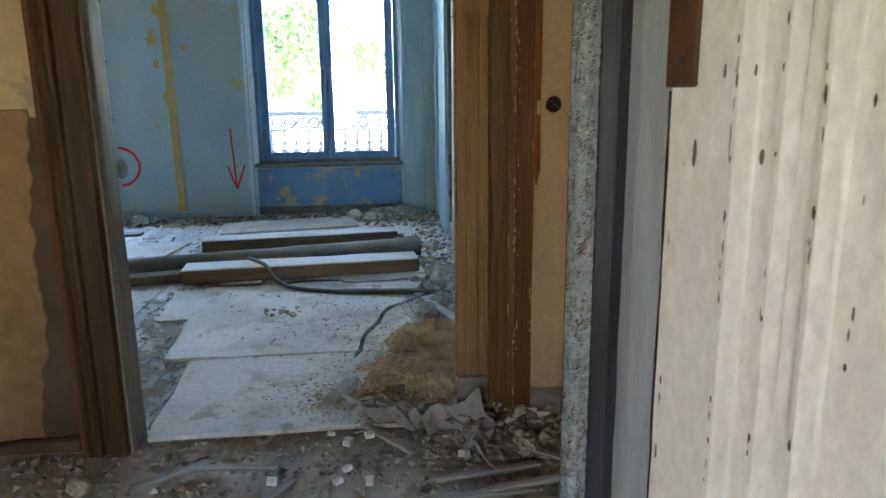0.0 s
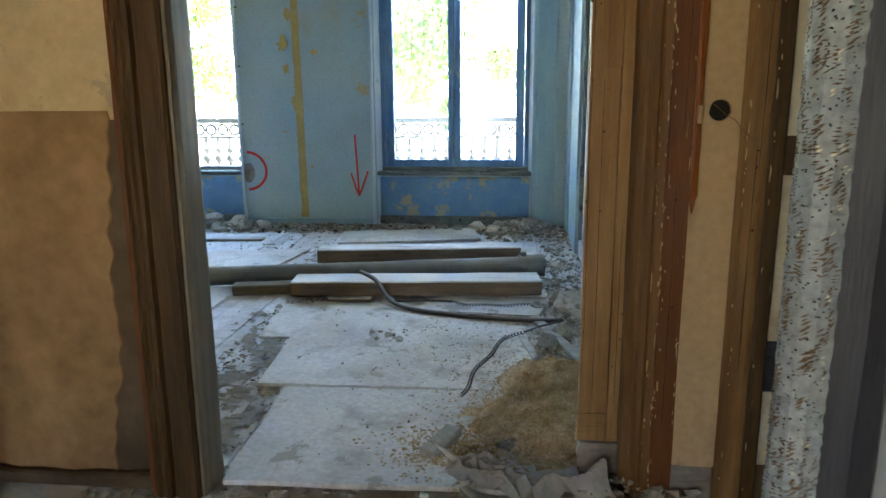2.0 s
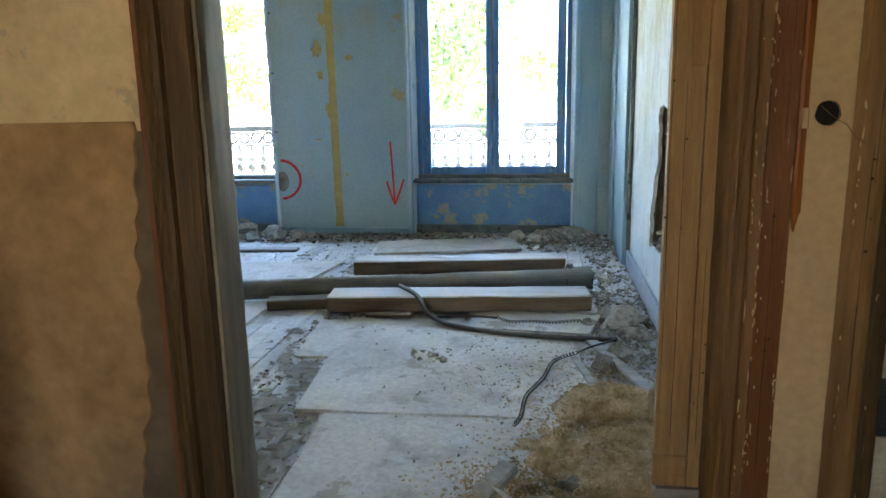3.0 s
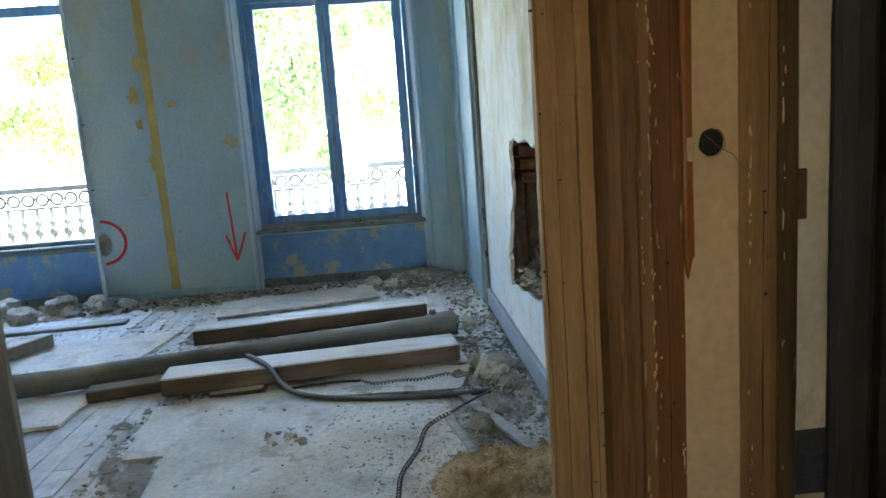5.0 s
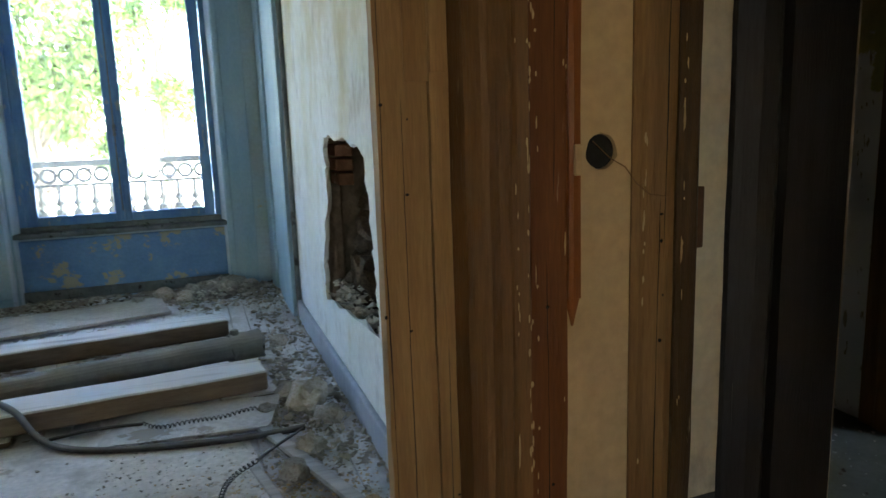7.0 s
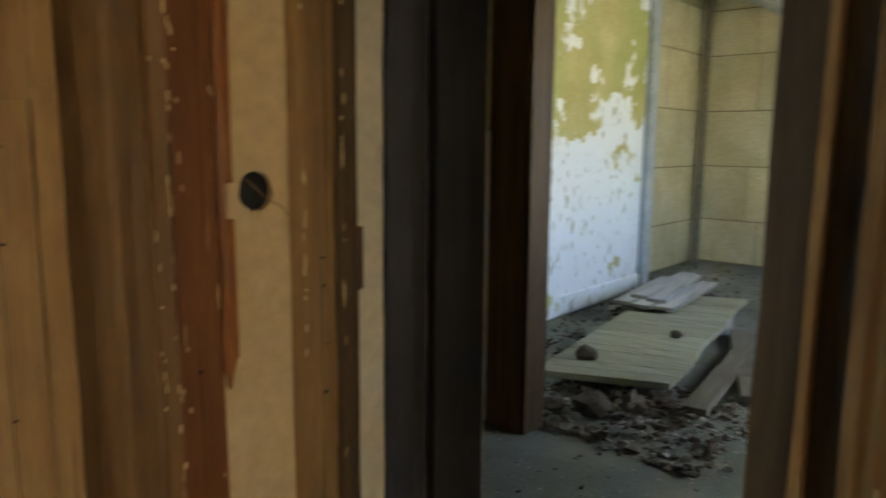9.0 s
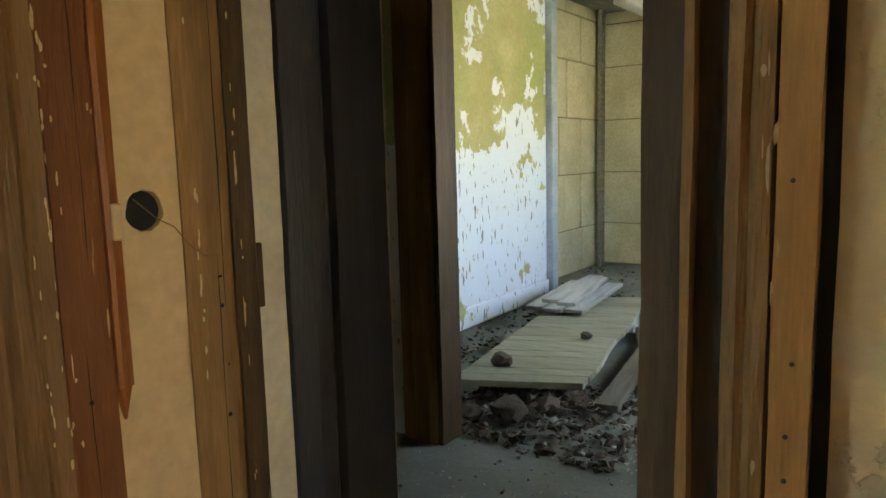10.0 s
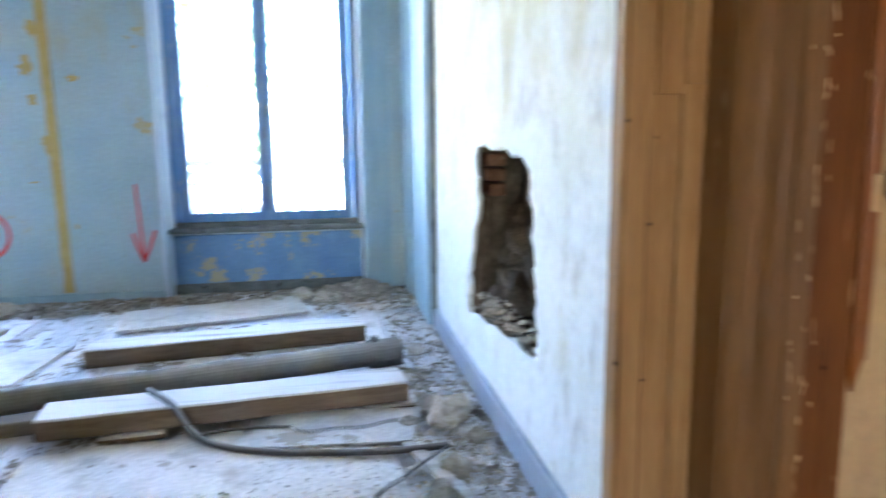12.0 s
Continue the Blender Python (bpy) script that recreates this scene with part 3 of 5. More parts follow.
box(bm, 1.008, 2.806, 1.09, 1.040, 2.813, 1.20, 0.002)
box(bm, 1.014, 2.803, 1.10, 1.026, 2.807, 1.13, 0.002)
box(bm, 1.012, 2.803, 1.15, 1.024, 2.807, 1.165, 0.002)
part("latch_plate", bm, M_RUST, post, "rusty iron latch plate")
upright("dark_moulding", [(1.094, 2.86), (1.094, 2.80), (1.105, 2.79), (1.112, 2.80), (1.135, 2.782), (1.165, 2.775), (1.185, 2.79), (1.192, 2.805), (1.200, 2.805), (1.200, 2.86)], 0.0, 2.45, M_DARKGREY, post, "blue-black painted moulding")
upright("dark_board", rect(1.202, 2.785, 1.352, 2.86), 0.0, 2.45, M_DARKGREY, post, "blue-black painted board")
upright("edge_strip", rect(1.352, 2.792, 1.364, 2.87), 0.0, 2.45, M_CREAMSTRIP, post, "chipped white edge")
cu = bpy.data.curves.new("string", "CURVE")
cu.dimensions, cu.bevel_depth = "3D", 0.0009
sp = cu.splines.new("POLY")
sp.points.add(5)
for p, q in zip(sp.points, ((0.812, 2.808, 1.288), (0.845, 2.805, 1.258), (0.872, 2.803, 1.243), (0.890, 2.797, 1.215), (0.912, 2.79, 1.195), (0.945, 2.78, 1.19))):
    p.co = (*q, 1)
cu.materials.append(M_OLIVE)
so = new("string", cu)
so.location = -post.location
so.parent = post



def flecks(rows, axis, seed, wide=1.0):
    """Flaked paint: small ragged scraps in upright rows of (x, y) on the face of a moulding."""
    g = random.Random(seed)
    bm = bmesh.new()
    for x, y in rows:
        z = 0.1
        while z < 2.4:
            z += g.expovariate(1 / 0.042) if g.random() < 0.8 else g.uniform(0.1, 0.3)
            hgt, w_ = g.uniform(0.003, 0.011) * (1 + 2 * (g.random() < 0.12)), g.uniform(0.0008, 0.0026) * wide
            o = g.gauss(0, 0.002)
            ring_ = []
            for k in range(6):
                a_ = k * math.pi / 3
                du, dz = o + w_ * math.cos(a_) * g.uniform(0.6, 1.3), hgt * math.sin(a_) * g.uniform(0.6, 1.3)
                ring_.append(bm.verts.new((x + du, y, z + dz) if axis == "x" else (x, y + du, z + dz)))
            bm.faces.new(ring_)
    return bm


part("paint_flecks", flecks(((0.690, 2.7935), (0.6915, 2.7945), (0.689, 2.7955), (0.669, 2.7965), (0.702, 2.7965), (0.752, 2.7962), (0.906, 2.7945), (0.967, 2.7725)), "x", 4), M_CREAM, post, "flaked cream paint remains")



def cracks(runs, seed):
    """Dark splits along the grain: runs of (x, y, z0, z1) on faces that look to the landing."""
    g = random.Random(seed)
    bm = bmesh.new()
    for x, y, z0, z1 in runs:
        prev, n_ = None, int((z1 - z0) / 0.02)
        for i in range(n_ + 1):
            z = z0 + (z1 - z0) * i / n_
            w_ = (0.0004 + 0.0012 * max(0, noise.noise((x * 50, z * 4, seed)) + 0.3)) * min(1, i / 3, (n_ - i) / 3)
            c = x + 0.004 * noise.noise((x * 40, z * 2.2, seed)) + 0.0012 * noise.noise((x * 40, z * 19, seed))
            cur = (bm.verts.new((c - w_, y, z)), bm.verts.new((c + w_, y, z)))
            if prev:
                bm.faces.new((prev[0], prev[1], cur[1], cur[0]))
            prev = cur
        for _ in range(3):
            z = g.uniform(z0, z1)
            bmesh.ops.create_icosphere(bm, subdivisions=1, radius=1, matrix=Matrix.Translation((x + g.uniform(-0.012, 0.012), y, z)) @ Matrix.Diagonal((g.uniform(0.002, 0.005), 0.0012, g.uniform(0.002, 0.004), 1)))
    return bm


part("splits", cracks(((0.527, 2.9485, 0.32, 1.38), (0.520, 2.9485, 1.55, 2.3), (0.598, 2.9435, 0.3, 0.95), (0.603, 2.9435, 1.6, 2.35), (0.722, 2.7965, 0.3, 1.1), (0.735, 2.7965, 1.2, 2.3), (0.492, 2.9485, 0.4, 2.3)), 2), M_HOLE, post, "dark splits and nail holes in the boards")
part("casing_splits", cracks(((0.930, 2.786, 0.5, 1.2), (0.940, 2.7838, 1.1, 2.2)), 5), M_HOLE, post, "dark splits in the casing")

# left side of the doorway
lj = thing("door_jamb", (-0.84, 2.86, 0), "dark brown varnished wooden door jamb, worn and split", "door frame", kind="structure")
upright("outer_strip", rect(-0.945, 2.80, -0.925, 2.86), 0.0, 2.45, M_REDBROWN, lj, "red-brown edge strip")
upright("casing", [(-0.924, 2.86), (-0.924, 2.79), (-0.905, 2.775), (-0.895, 2.785), (-0.875, 2.772), (-0.862, 2.775), (-0.855, 2.792), (-0.845, 2.79), (-0.838, 2.774), (-0.80, 2.770), (-0.775, 2.774), (-0.768, 2.785), (-0.768, 2.86)], 0.0, 2.45, M_JAMB, lj, "dark brown moulded casing")
upright("reveal", [(-0.768, 2.80), (-0.757, 2.80), (-0.750, 2.83), (-0.750, 2.93), (-0.757, 2.95), (-0.768, 2.98), (-0.93, 2.98), (-0.93, 2.861), (-0.768, 2.861)], 0.0, 2.45, M_JAMBSIDE, lj, "greyed inner side")
bm = bmesh.new()
box(bm, -0.93, 2.78, 2.452, 0.69, 2.98, 2.56, 0.004)
part("lintel", bm, M_JAMB, lj, "dark brown lintel")

# torn lining paper on the plaster
bm = bmesh.new()
N = 60
left, right = [], []
for i in range(N):
    z = 1.275 * i / (N - 1)
    x = -1.075 + 0.055 * z + 0.03 * noise.noise((0, z * 3.1, 2)) + 0.02 * noise.noise((3, z * 14, 0)) - 0.05 * max(0, 0.35 - z)
    right.append((x, z))
vs = [[bm.verts.new(p) for p in ((-1.67, 2.853, z), (X - 0.3, 2.8525, z), (X - 0.004, 2.851 + 0.002 * noise.noise((z * 20, 0, 0)), z), (X, 2.859, z))] for X, z in right]
for i in range(N - 1):
    for j in range(3):
        bm.faces.new((vs[i][j], vs[i][j + 1], vs[i + 1][j + 1], vs[i + 1][j]))
t0 = [bm.verts.new((v.co.x, 2.8595, v.co.z + 0.002)) for v in vs[-1]]
for j in range(3):
    bm.faces.new((vs[-1][j], vs[-1][j + 1], t0[j + 1], t0[j]))
structure("wall_lining", bm, M_PAPER, "torn brown lining paper hanging on plaster", "wall lining")
bm = bmesh.new()
vs = []
for i in range(40):
    z = 0.04 + 1.21 * i / 39
    vs.append([bm.verts.new((x, 2.857, z)) for x in (-1.17, -0.947 - (0.02 * (0.5 + noise.noise((z * 9, 4, 1))) if z > 0.9 else 0))])
for i in range(39):
    bm.faces.new((vs[i][0], vs[i][1], vs[i + 1][1], vs[i + 1][0]))
structure("wall_bare_patch", bm, M_BARE, "bare dirty plaster beside the jamb", "wall")

bm = bmesh.new()
box(bm, -1.67, 2.815, 0, -0.947, 2.856, 0.075, 0.01)
bmesh.ops.subdivide_edges(bm, edges=bm.edges[:], cuts=6, use_grid_fill=True)
for v in bm.verts:
    v.co.z *= 0.75 + 0.5 * noise.noise((v.co.x * 6, 0, 3))
    v.co.y += 0.012 * noise.noise(v.co * 11)
structure("baseboard_stub", bm, M_BARE, "charred stub of baseboard by the jamb", "baseboard")
# first doorway: grey frame and the white leaf folded open beside it
fr = thing("door_frame", (0.6, 1.4, 0), "grey painted door frame with thick combed paint", "door frame", kind="structure")
EDGE = [(0.528, 1.445), (0.523, 1.42), (0.530, 1.403), (0.544, 1.398), (0.562, 1.402), (0.565, 1.445)]
bm = bmesh.new()
prism(bm, EDGE, 0, 2.4, 420, 0.0010, R)
part("textured_edge", bm, M_TEXGREY, fr, "grey edge with flaking combed paint")


def combed(seed, fans, teeth, long, width, lift):
    """Fans of short slanted scars in the thick paint, up the front of the edge."""
    g = random.Random(seed)
    bm = bmesh.new()
    run = [Vector((*p, 0)) for p in EDGE[:5]]
    lens = [(run[i + 1] - run[i]).length for i in range(4)]
    for _ in range(fans):
        s0, z0, lean = g.uniform(0.05, 0.95) * sum(lens), g.uniform(0.05, 2.35), g.uniform(0.0, 0.9)
        for k in range(g.randint(*teeth)):
            s = s0 + g.gauss(0, 0.0012)
            i = 0
            while i < 3 and s > lens[i]:
                s -= lens[i]
                i += 1
            d = (run[i + 1] - run[i]).normalized()
            nrm = Vector((d.y, -d.x, 0))
            if nrm.x * (run[i].x - 0.545) + nrm.y * (run[i].y - 1.43) < 0:
                nrm = -nrm
            c = run[i] + d * s + nrm * lift + Vector((0, 0, z0 + k * 0.0036 + g.gauss(0, 0.0006)))
            hl, w = long * g.uniform(0.5, 1.2), width * g.uniform(0.6, 1.3)
            along = d * hl + Vector((0, 0, hl * lean))
            across = Vector((0, 0, w)) - d * (w * lean)
            q = [bm.verts.new(v) for v in (c - along, c - across, c + along, c + across)]
            top = bm.verts.new(c + nrm * width * 0.8)
            for m_ in range(4):
                bm.faces.new((q[m_], q[(m_ + 1) % 4], top))
    bmesh.ops.recalc_face_normals(bm, faces=bm.faces)
    return bm


part("bare_scars", combed(3, 560, (3, 7), 0.0042, 0.0009, 0.0008), M_BARE, fr, "brown scars where the paint has flaked")
part("curled_paint", combed(4, 90, (1, 3), 0.003, 0.0009, 0.0009), M_CREAMSTRIP, fr, "pale curled edges of flaking paint")
part("pits", combed(5, 2200, (1, 1), 0.0014, 0.0010, 0.0007), M_HOLE, fr, "small dark pits in the paint")
upright("stop", [(0.566, 1.445), (0.566, 1.43), (0.600, 1.42), (0.612, 1.40), (0.612, 1.445)], 0, 2.4, M_DARKGREY, fr, "dark rebate")
upright("jamb", [(0.612, 1.40), (0.606, 1.385), (0.612, 1.355), (0.624, 1.330), (0.634, 1.305), (0.655, 1.302), (0.655, 1.405)], 0, 2.4, M_GREYBLUE, fr, "grey-blue gloss jamb, chipped to brown")
bm = bmesh.new()
box(bm, -1.30, 1.40, 2.402, 0.64, 1.45, 2.5, 0.003)
part("head", bm, M_GREYBLUE, fr)
bm = bmesh.new()
box(bm, -1.34, 1.38, 0, -1.30, 1.55, 2.4, 0.003)
part("jamb", bm, M_GREYBLUE, fr)
leaf = thing("door", (0.7, 0.9, 0), "open white panelled door with cracked paint and a rusted lock", "door", kind="structure")


def leaf_strip(name, y0, y1, d, label=""):
    # strips of the leaf, along a line that opens slightly from the jamb
    def p(y, off):
        return (0.637 + (1.29 - y) * 0.30 - off, y - off * 0.3)
    upright(name, [p(y0, 0), p(y0 + 0.003, d), p(y1 - 0.003, d), p(y1, 0), (p(y1, 0)[0] + 0.03, y1), (p(y0, 0)[0] + 0.03, y0)], 0.02, 2.38, M_DOORWHITE, leaf, label, 0.0006, 60)


leaf_strip("stile", 1.170, 1.29, 0.004, "white closing stile")
leaf_strip("moulding", 1.146, 1.163, 0.020)
leaf_strip("moulding", 1.100, 1.140, -0.004)
leaf_strip("moulding", 1.078, 1.094, 0.018)
leaf_strip("moulding", 1.041, 1.072, 0.002)
leaf_strip("moulding", 1.020, 1.034, 0.020)
leaf_strip("panel", 0.72, 1.014, -0.006, "recessed white panel")
leaf_strip("stile", 0.56, 0.719, 0.004)
def on_leaf(y, off):
    return (0.637 + (1.29 - y) * 0.30 - off, y - off * 0.3)


part("paint_cracks", flecks((on_leaf(1.170, 0.0052), on_leaf(1.154, 0.0212), on_leaf(1.0865, 0.0192), on_leaf(1.027, 0.0212), on_leaf(1.275, 0.0052), on_leaf(0.99, -0.0045)), "y", 9, 1.5), M_BARE, leaf, "dark cracks in the paint")
for y, z, h, w_ in ((1.235, 1.235, 0.020, 0.006), (1.12, 1.24, 0.010, 0.006), (1.19, 1.345, 0.010, 0.004), (1.14, 1.345, 0.008, 0.003), (1.255, 0.62, 0.012, 0.004)):
    bm = bmesh.new()
    bmesh.ops.create_icosphere(bm, subdivisions=2, radius=1)
    px, py = on_leaf(y, 0.0045)
    for v in bm.verts:
        k = 1 + 0.3 * noise.noise(v.co * 3 + Vector((z * 9, y * 9, 0)))
        v.co = Vector((px + v.co.x * 0.0012, py + v.co.y * w_ * k, z + v.co.z * h * k))
    part("knot", bm, M_JAMBSIDE, leaf, "dark knot showing through the paint")
# solid black strip in place of the shade in the closing gap
upright("gap", rect(0.6365, 1.2905, 0.66, 1.3015), 0.02, 1.32, M_HOLE, leaf, "black strip as the shaded gap at the closing edge")
bm = bmesh.new()
m = pose(0.642, 1.255, 1.40, 0, 0, 16.7)
box(bm, -0.012, -0.028, -0.075, -0.004, 0.034, 0.09, 0.003, m)
lk = part("lock", bm, M_RUST, leaf, "rusted mortise lock plate")
for z in (-0.04, 0.06):
    bm = bmesh.new()
    q = m @ Vector((-0.012, 0.0, z))
    bmesh.ops.create_uvsphere(bm, u_segments=8, v_segments=5, radius=0.006, matrix=Matrix.Translation(q))
    o = part("screw", bm, M_IRON, leaf)

# side door: casing and jamb
sd = thing("door_frame", (0.95, 2.03, 0), "dark brown and pine side door casing with nail heads", "door frame", kind="structure")
upright("jamb", rect(0.905, 2.072, 1.05, 2.112), 0, 2.3, M_DARKWOOD, sd, "dark brown jamb")
upright("light_edge", rect(0.895, 2.062, 1.0, 2.0715), 0, 2.3, M_TAN, sd, "worn pale edge")
upright("rebate", rect(0.912, 2.034, 1.0, 2.0615), 0, 2.3, M_DARKWOOD, sd, "dark rebate")
upright("moulding", [(0.90, 2.0335), (0.888, 2.031), (0.884, 2.018), (0.888, 2.012), (0.882, 2.004), (0.882, 1.993), (0.89, 1.9905), (0.90, 1.9905)], 0, 2.3, M_BROWNTAN, sd, "brown moulding with paint flecks")
plank = upright("plank", rect(0.880, 1.957, 0.90, 1.990), 0, 2.3, M_PINE, sd, "orange pine plank")
for z in (0.86, 0.93, 1.05, 1.09, 1.155, 1.31, 1.50):
    bm = bmesh.new()
    cyl(bm, (0.8785, 1.974 + 0.008 * noise.noise((z * 9, 0, 0)), z), (0.884, 1.974 + 0.008 * noise.noise((z * 9, 0, 0)), z), 0.0022, seg=8)
    part("nail", bm, M_IRON, sd)
# thin black strip on the wall; its colour gives the gap's shade
upright("gap", rect(0.897, 1.944, 0.9, 1.9565), 0, 2.3, M_HOLE, sd, "black strip as the shaded gap behind the plank")
part("paint_flecks", flecks(((0.8808, 2.0), (0.8792, 1.988)), "y", 6), M_CREAM, sd, "flaked paint remains")
# inner doorway to the side room
idr = thing("door_frame", (2.85, 3.7, 0), "dark brown inner doorway jamb on a plaster wall", "door frame", kind="structure")
upright("casing", [(2.82, 3.90), (2.80, 3.895), (2.795, 3.82), (2.785, 3.81), (2.782, 3.73), (2.795, 3.695), (2.82, 3.695)], 0, 2.3, M_BROWNTAN, idr, "dark brown casing")
upright("jamb", rect(2.80, 3.668, 2.96, 3.694), 0, 2.3, M_JAMB, idr, "olive-grey jamb")
bm = bmesh.new()
box(bm, 2.79, 2.55, 2.302, 2.96, 3.93, 2.4, 0.003)
part("lintel", bm, M_DARKWOOD, idr)
upright("jamb", rect(2.79, 2.58, 2.96, 2.62), 0, 2.3, M_DARKWOOD, idr)

# ---- windows of the blue room ----


def strut(bm, x0, z0, x1, z1, y0, y1, bevel=0.006):
    box(bm, x0, y0, z0, x1, y1, z1, bevel)


def window(name, x0, x1, leaves, label):
    w = thing(name, ((x0 + x1) / 2, 8.17, SILL), label, "window", kind="structure")
    fy0, fy1 = 8.16, 8.26
    for s, xa, xb in ((1, x0, x0 + 0.012), (-1, x1 - 0.012, x1)):
        bm = bmesh.new()
        box(bm, xa, 7.99, 0.0, xb, 8.30, WT, 0.003)
        part("reveal_board", bm, M_BLUEPALE, w, "pale blue reveal edge")
    for xa, xb in ((x0 - 0.03, x0 + 0.045), (x1 + 0.03, x1 - 0.045)):
        bm = bmesh.new()
        prism(bm, [(xa, 7.968), (xa + (xb - xa) * 0.3, 7.966), (xb, 8.14), (xb, 8.155), (xa, 7.9985)], 0.0, WT, 20, 0.0012, R)
        part("splay", bm, M_SPLAY, w, "pale blue splayed edge board, lit blue-white in its colour")
    st = 0.07 if not leaves else 0.09
    bm = bmesh.new()
    strut(bm, x0 + 0.012, SILL + 0.03, x0 + st, WT, fy0, fy1)
    part("frame", bm, M_BLUEWOOD, w)
    bm = bmesh.new()
    strut(bm, x1 - st, SILL + 0.03, x1 - 0.012, WT, fy0, fy1)
    part("frame", bm, M_BLUEWOOD, w)
    bm = bmesh.new()
    strut(bm, x0 + st, GT + 0.06, x1 - st, GT + 0.15, fy0 - 0.01, fy1)
    part("transom", bm, M_BLUEWOOD, w, "flaking blue transom bar")
    bm = bmesh.new()
    strut(bm, x0 + st, WT - 0.05, x1 - st, WT, fy0, fy1)
    part("frame", bm, M_BLUEWOOD, w)
    bm = bmesh.new()
    strut(bm, x0 + 0.012, SILL - 0.005, x1 - 0.012, SILL + 0.035, 8.02, 8.30, 0.008)
    strut(bm, x0 + 0.05, SILL + 0.035, x1 - 0.05, SILL + 0.075, 8.12, 8.28, 0.006)
    part("sill", bm, M_SILL, w, "grey-green mouldy window sill")
    bm = bmesh.new()
    strut(bm, x0 + 0.012, 0.02, x1 - 0.012, SILL - 0.03, 8.095, 8.12, 0.004)
    part("apron", bm, M_APRON, w, "blue painted apron flaking to ochre")
    bm = bmesh.new()
    strut(bm, x0 + 0.012, 0.0, x1 - 0.012, 0.09, 8.075, 8.095, 0.004)
    part("skirting", bm, M_SILL, w)
    if not leaves:
        return w
    mid = (x0 + x1) / 2
    # arched top light with bars
    bm = bmesh.new()
    prev = None
    for i in range(15):
        t_ = i / 14
        x, z = x0 + st + (x1 - x0 - 2 * st) * t_, GT + 0.17 + 0.10 * math.sin(math.pi * t_)
        if prev:
            cyl(bm, (prev[0], 8.21, prev[1]), (x, 8.21, z), 0.017, seg=6)
        prev = (x, z)
    part("arch_bar", bm, M_BLUEWOOD, w)
    for x in (mid - 0.28, mid, mid + 0.28):
        bm = bmesh.new()
        strut(bm, x - 0.014, GT + 0.15, x + 0.014, WT - 0.05, 8.19, 8.23, 0.003)
        part("bar", bm, M_BLUEWOOD, w)
    for xa, xb in ((x0 + st + 0.004, mid - 0.006), (mid + 0.006, x1 - st - 0.004)):
        bm = bmesh.new()
        a_ = 0.088
        ia, ib = (xa + a_, mid - 0.064) if xa < mid - 0.3 else (mid + 0.064, xb - a_)
        strut(bm, xa, GB - 0.075, ia, GT + 0.055, 8.145, 8.19, 0.008)
        strut(bm, ib, GB - 0.075, xb, GT + 0.055, 8.145, 8.19, 0.008)
        strut(bm, ia, GB - 0.075, ib, GB, 8.145, 8.19, 0.006)
        strut(bm, ia, GT, ib, GT + 0.055, 8.145, 8.19, 0.006)
        s_ = part("sash", bm, M_BLUEWOOD, w, "flaking blue casement sash")
        bm = bmesh.new()
        box(bm, ia, 8.164, GB, ib, 8.168, GT)
        gp = part("pane", bm, M_GLASS, w, "dusty glass pane")
        gp.visible_shadow = False
    bm = bmesh.new()
    box(bm, mid - 0.022, 8.115, GB - 0.07, mid + 0.022, 8.144, GT + 0.05, 0.008)
    part("cover_strip", bm, M_BLUEWOOD, w)
    bm = bmesh.new()
    cyl(bm, (mid, 8.10, 0.7), (mid, 8.10, 2.5), 0.006, seg=8)
    box(bm, mid - 0.012, 8.085, 1.30, mid + 0.012, 8.114, 1.40, 0.004)
    cyl(bm, (mid + 0.01, 8.09, 1.35), (mid + 0.01, 8.03, 1.34), 0.007, seg=8)
    part("bolt", bm, M_SILL, w, "long window bolt with a handle")
    return w


window("window_1", WX0, WX1, True, "blue double casement window with flaking paint, closed")
window("window_2", LX0, LX1, False, "blue window opening without its casements")
# hinge stubs on the bare frame
for z in (1.03, 1.62, 2.2):
    bm = bmesh.new()
    cyl(bm, (LX1 + 0.01, 7.975, z), (LX1 + 0.01, 7.975, z + 0.06), 0.008, seg=8)
    cyl(bm, (LX1 + 0.01, 7.975, z + 0.03), (LX1 + 0.05, 8.0, z + 0.03), 0.006, seg=8)
    tagged(link("hinge_pin", bm, M_RUST), "rusty hinge pin on the window reveal", "hinge", "window hinges")

# corner pilaster and closet boards by the window
co = thing("corner_panelling", (0.7, 7.9, 0), "pale blue wooden boards in the room corner", "panelling", kind="structure")
bm = bmesh.new()
box(bm, WX1 + 0.01, 7.975, 0, 0.66, 7.998, CH, 0.004)
part("board", bm, M_BLUEPALE, co)
bm = bmesh.new()
box(bm, WX1 - 0.004, 7.962, 0, WX1 + 0.04, 7.985, CH, 0.004)
part("moulding", bm, M_BLUEPALE, co)
for y0, y1, x in ((7.62, 7.97, 0.765), (7.32, 7.61, 0.785), (6.72, 7.31, 0.775)):
    bm = bmesh.new()
    box(bm, x, y0, 0, 0.829, y1, CH, 0.006)
    part("board", bm, M_BLUEPALE, co)
bm = bmesh.new()
box(bm, 0.80, 6.64, 0.0, 0.829, 6.70, CH, 0.006)
part("edge_strip", bm, M_SILL, co, "grey edge strip")
bm = bmesh.new()
box(bm, 0.80, 2.99, 0.0, 0.829, 6.63, 0.14, 0.006)
structure("baseboard", bm, M_GREYBLUE, "grey-blue baseboard below the white wall", "baseboard")
bm = bmesh.new()
box(bm, LX1 + 0.01, 7.972, 0.0, WX0 - 0.01, 7.998, 0.07, 0.005)
structure("baseboard_window_wall", bm, M_BLUEPALE, "pale blue low baseboard", "baseboard")

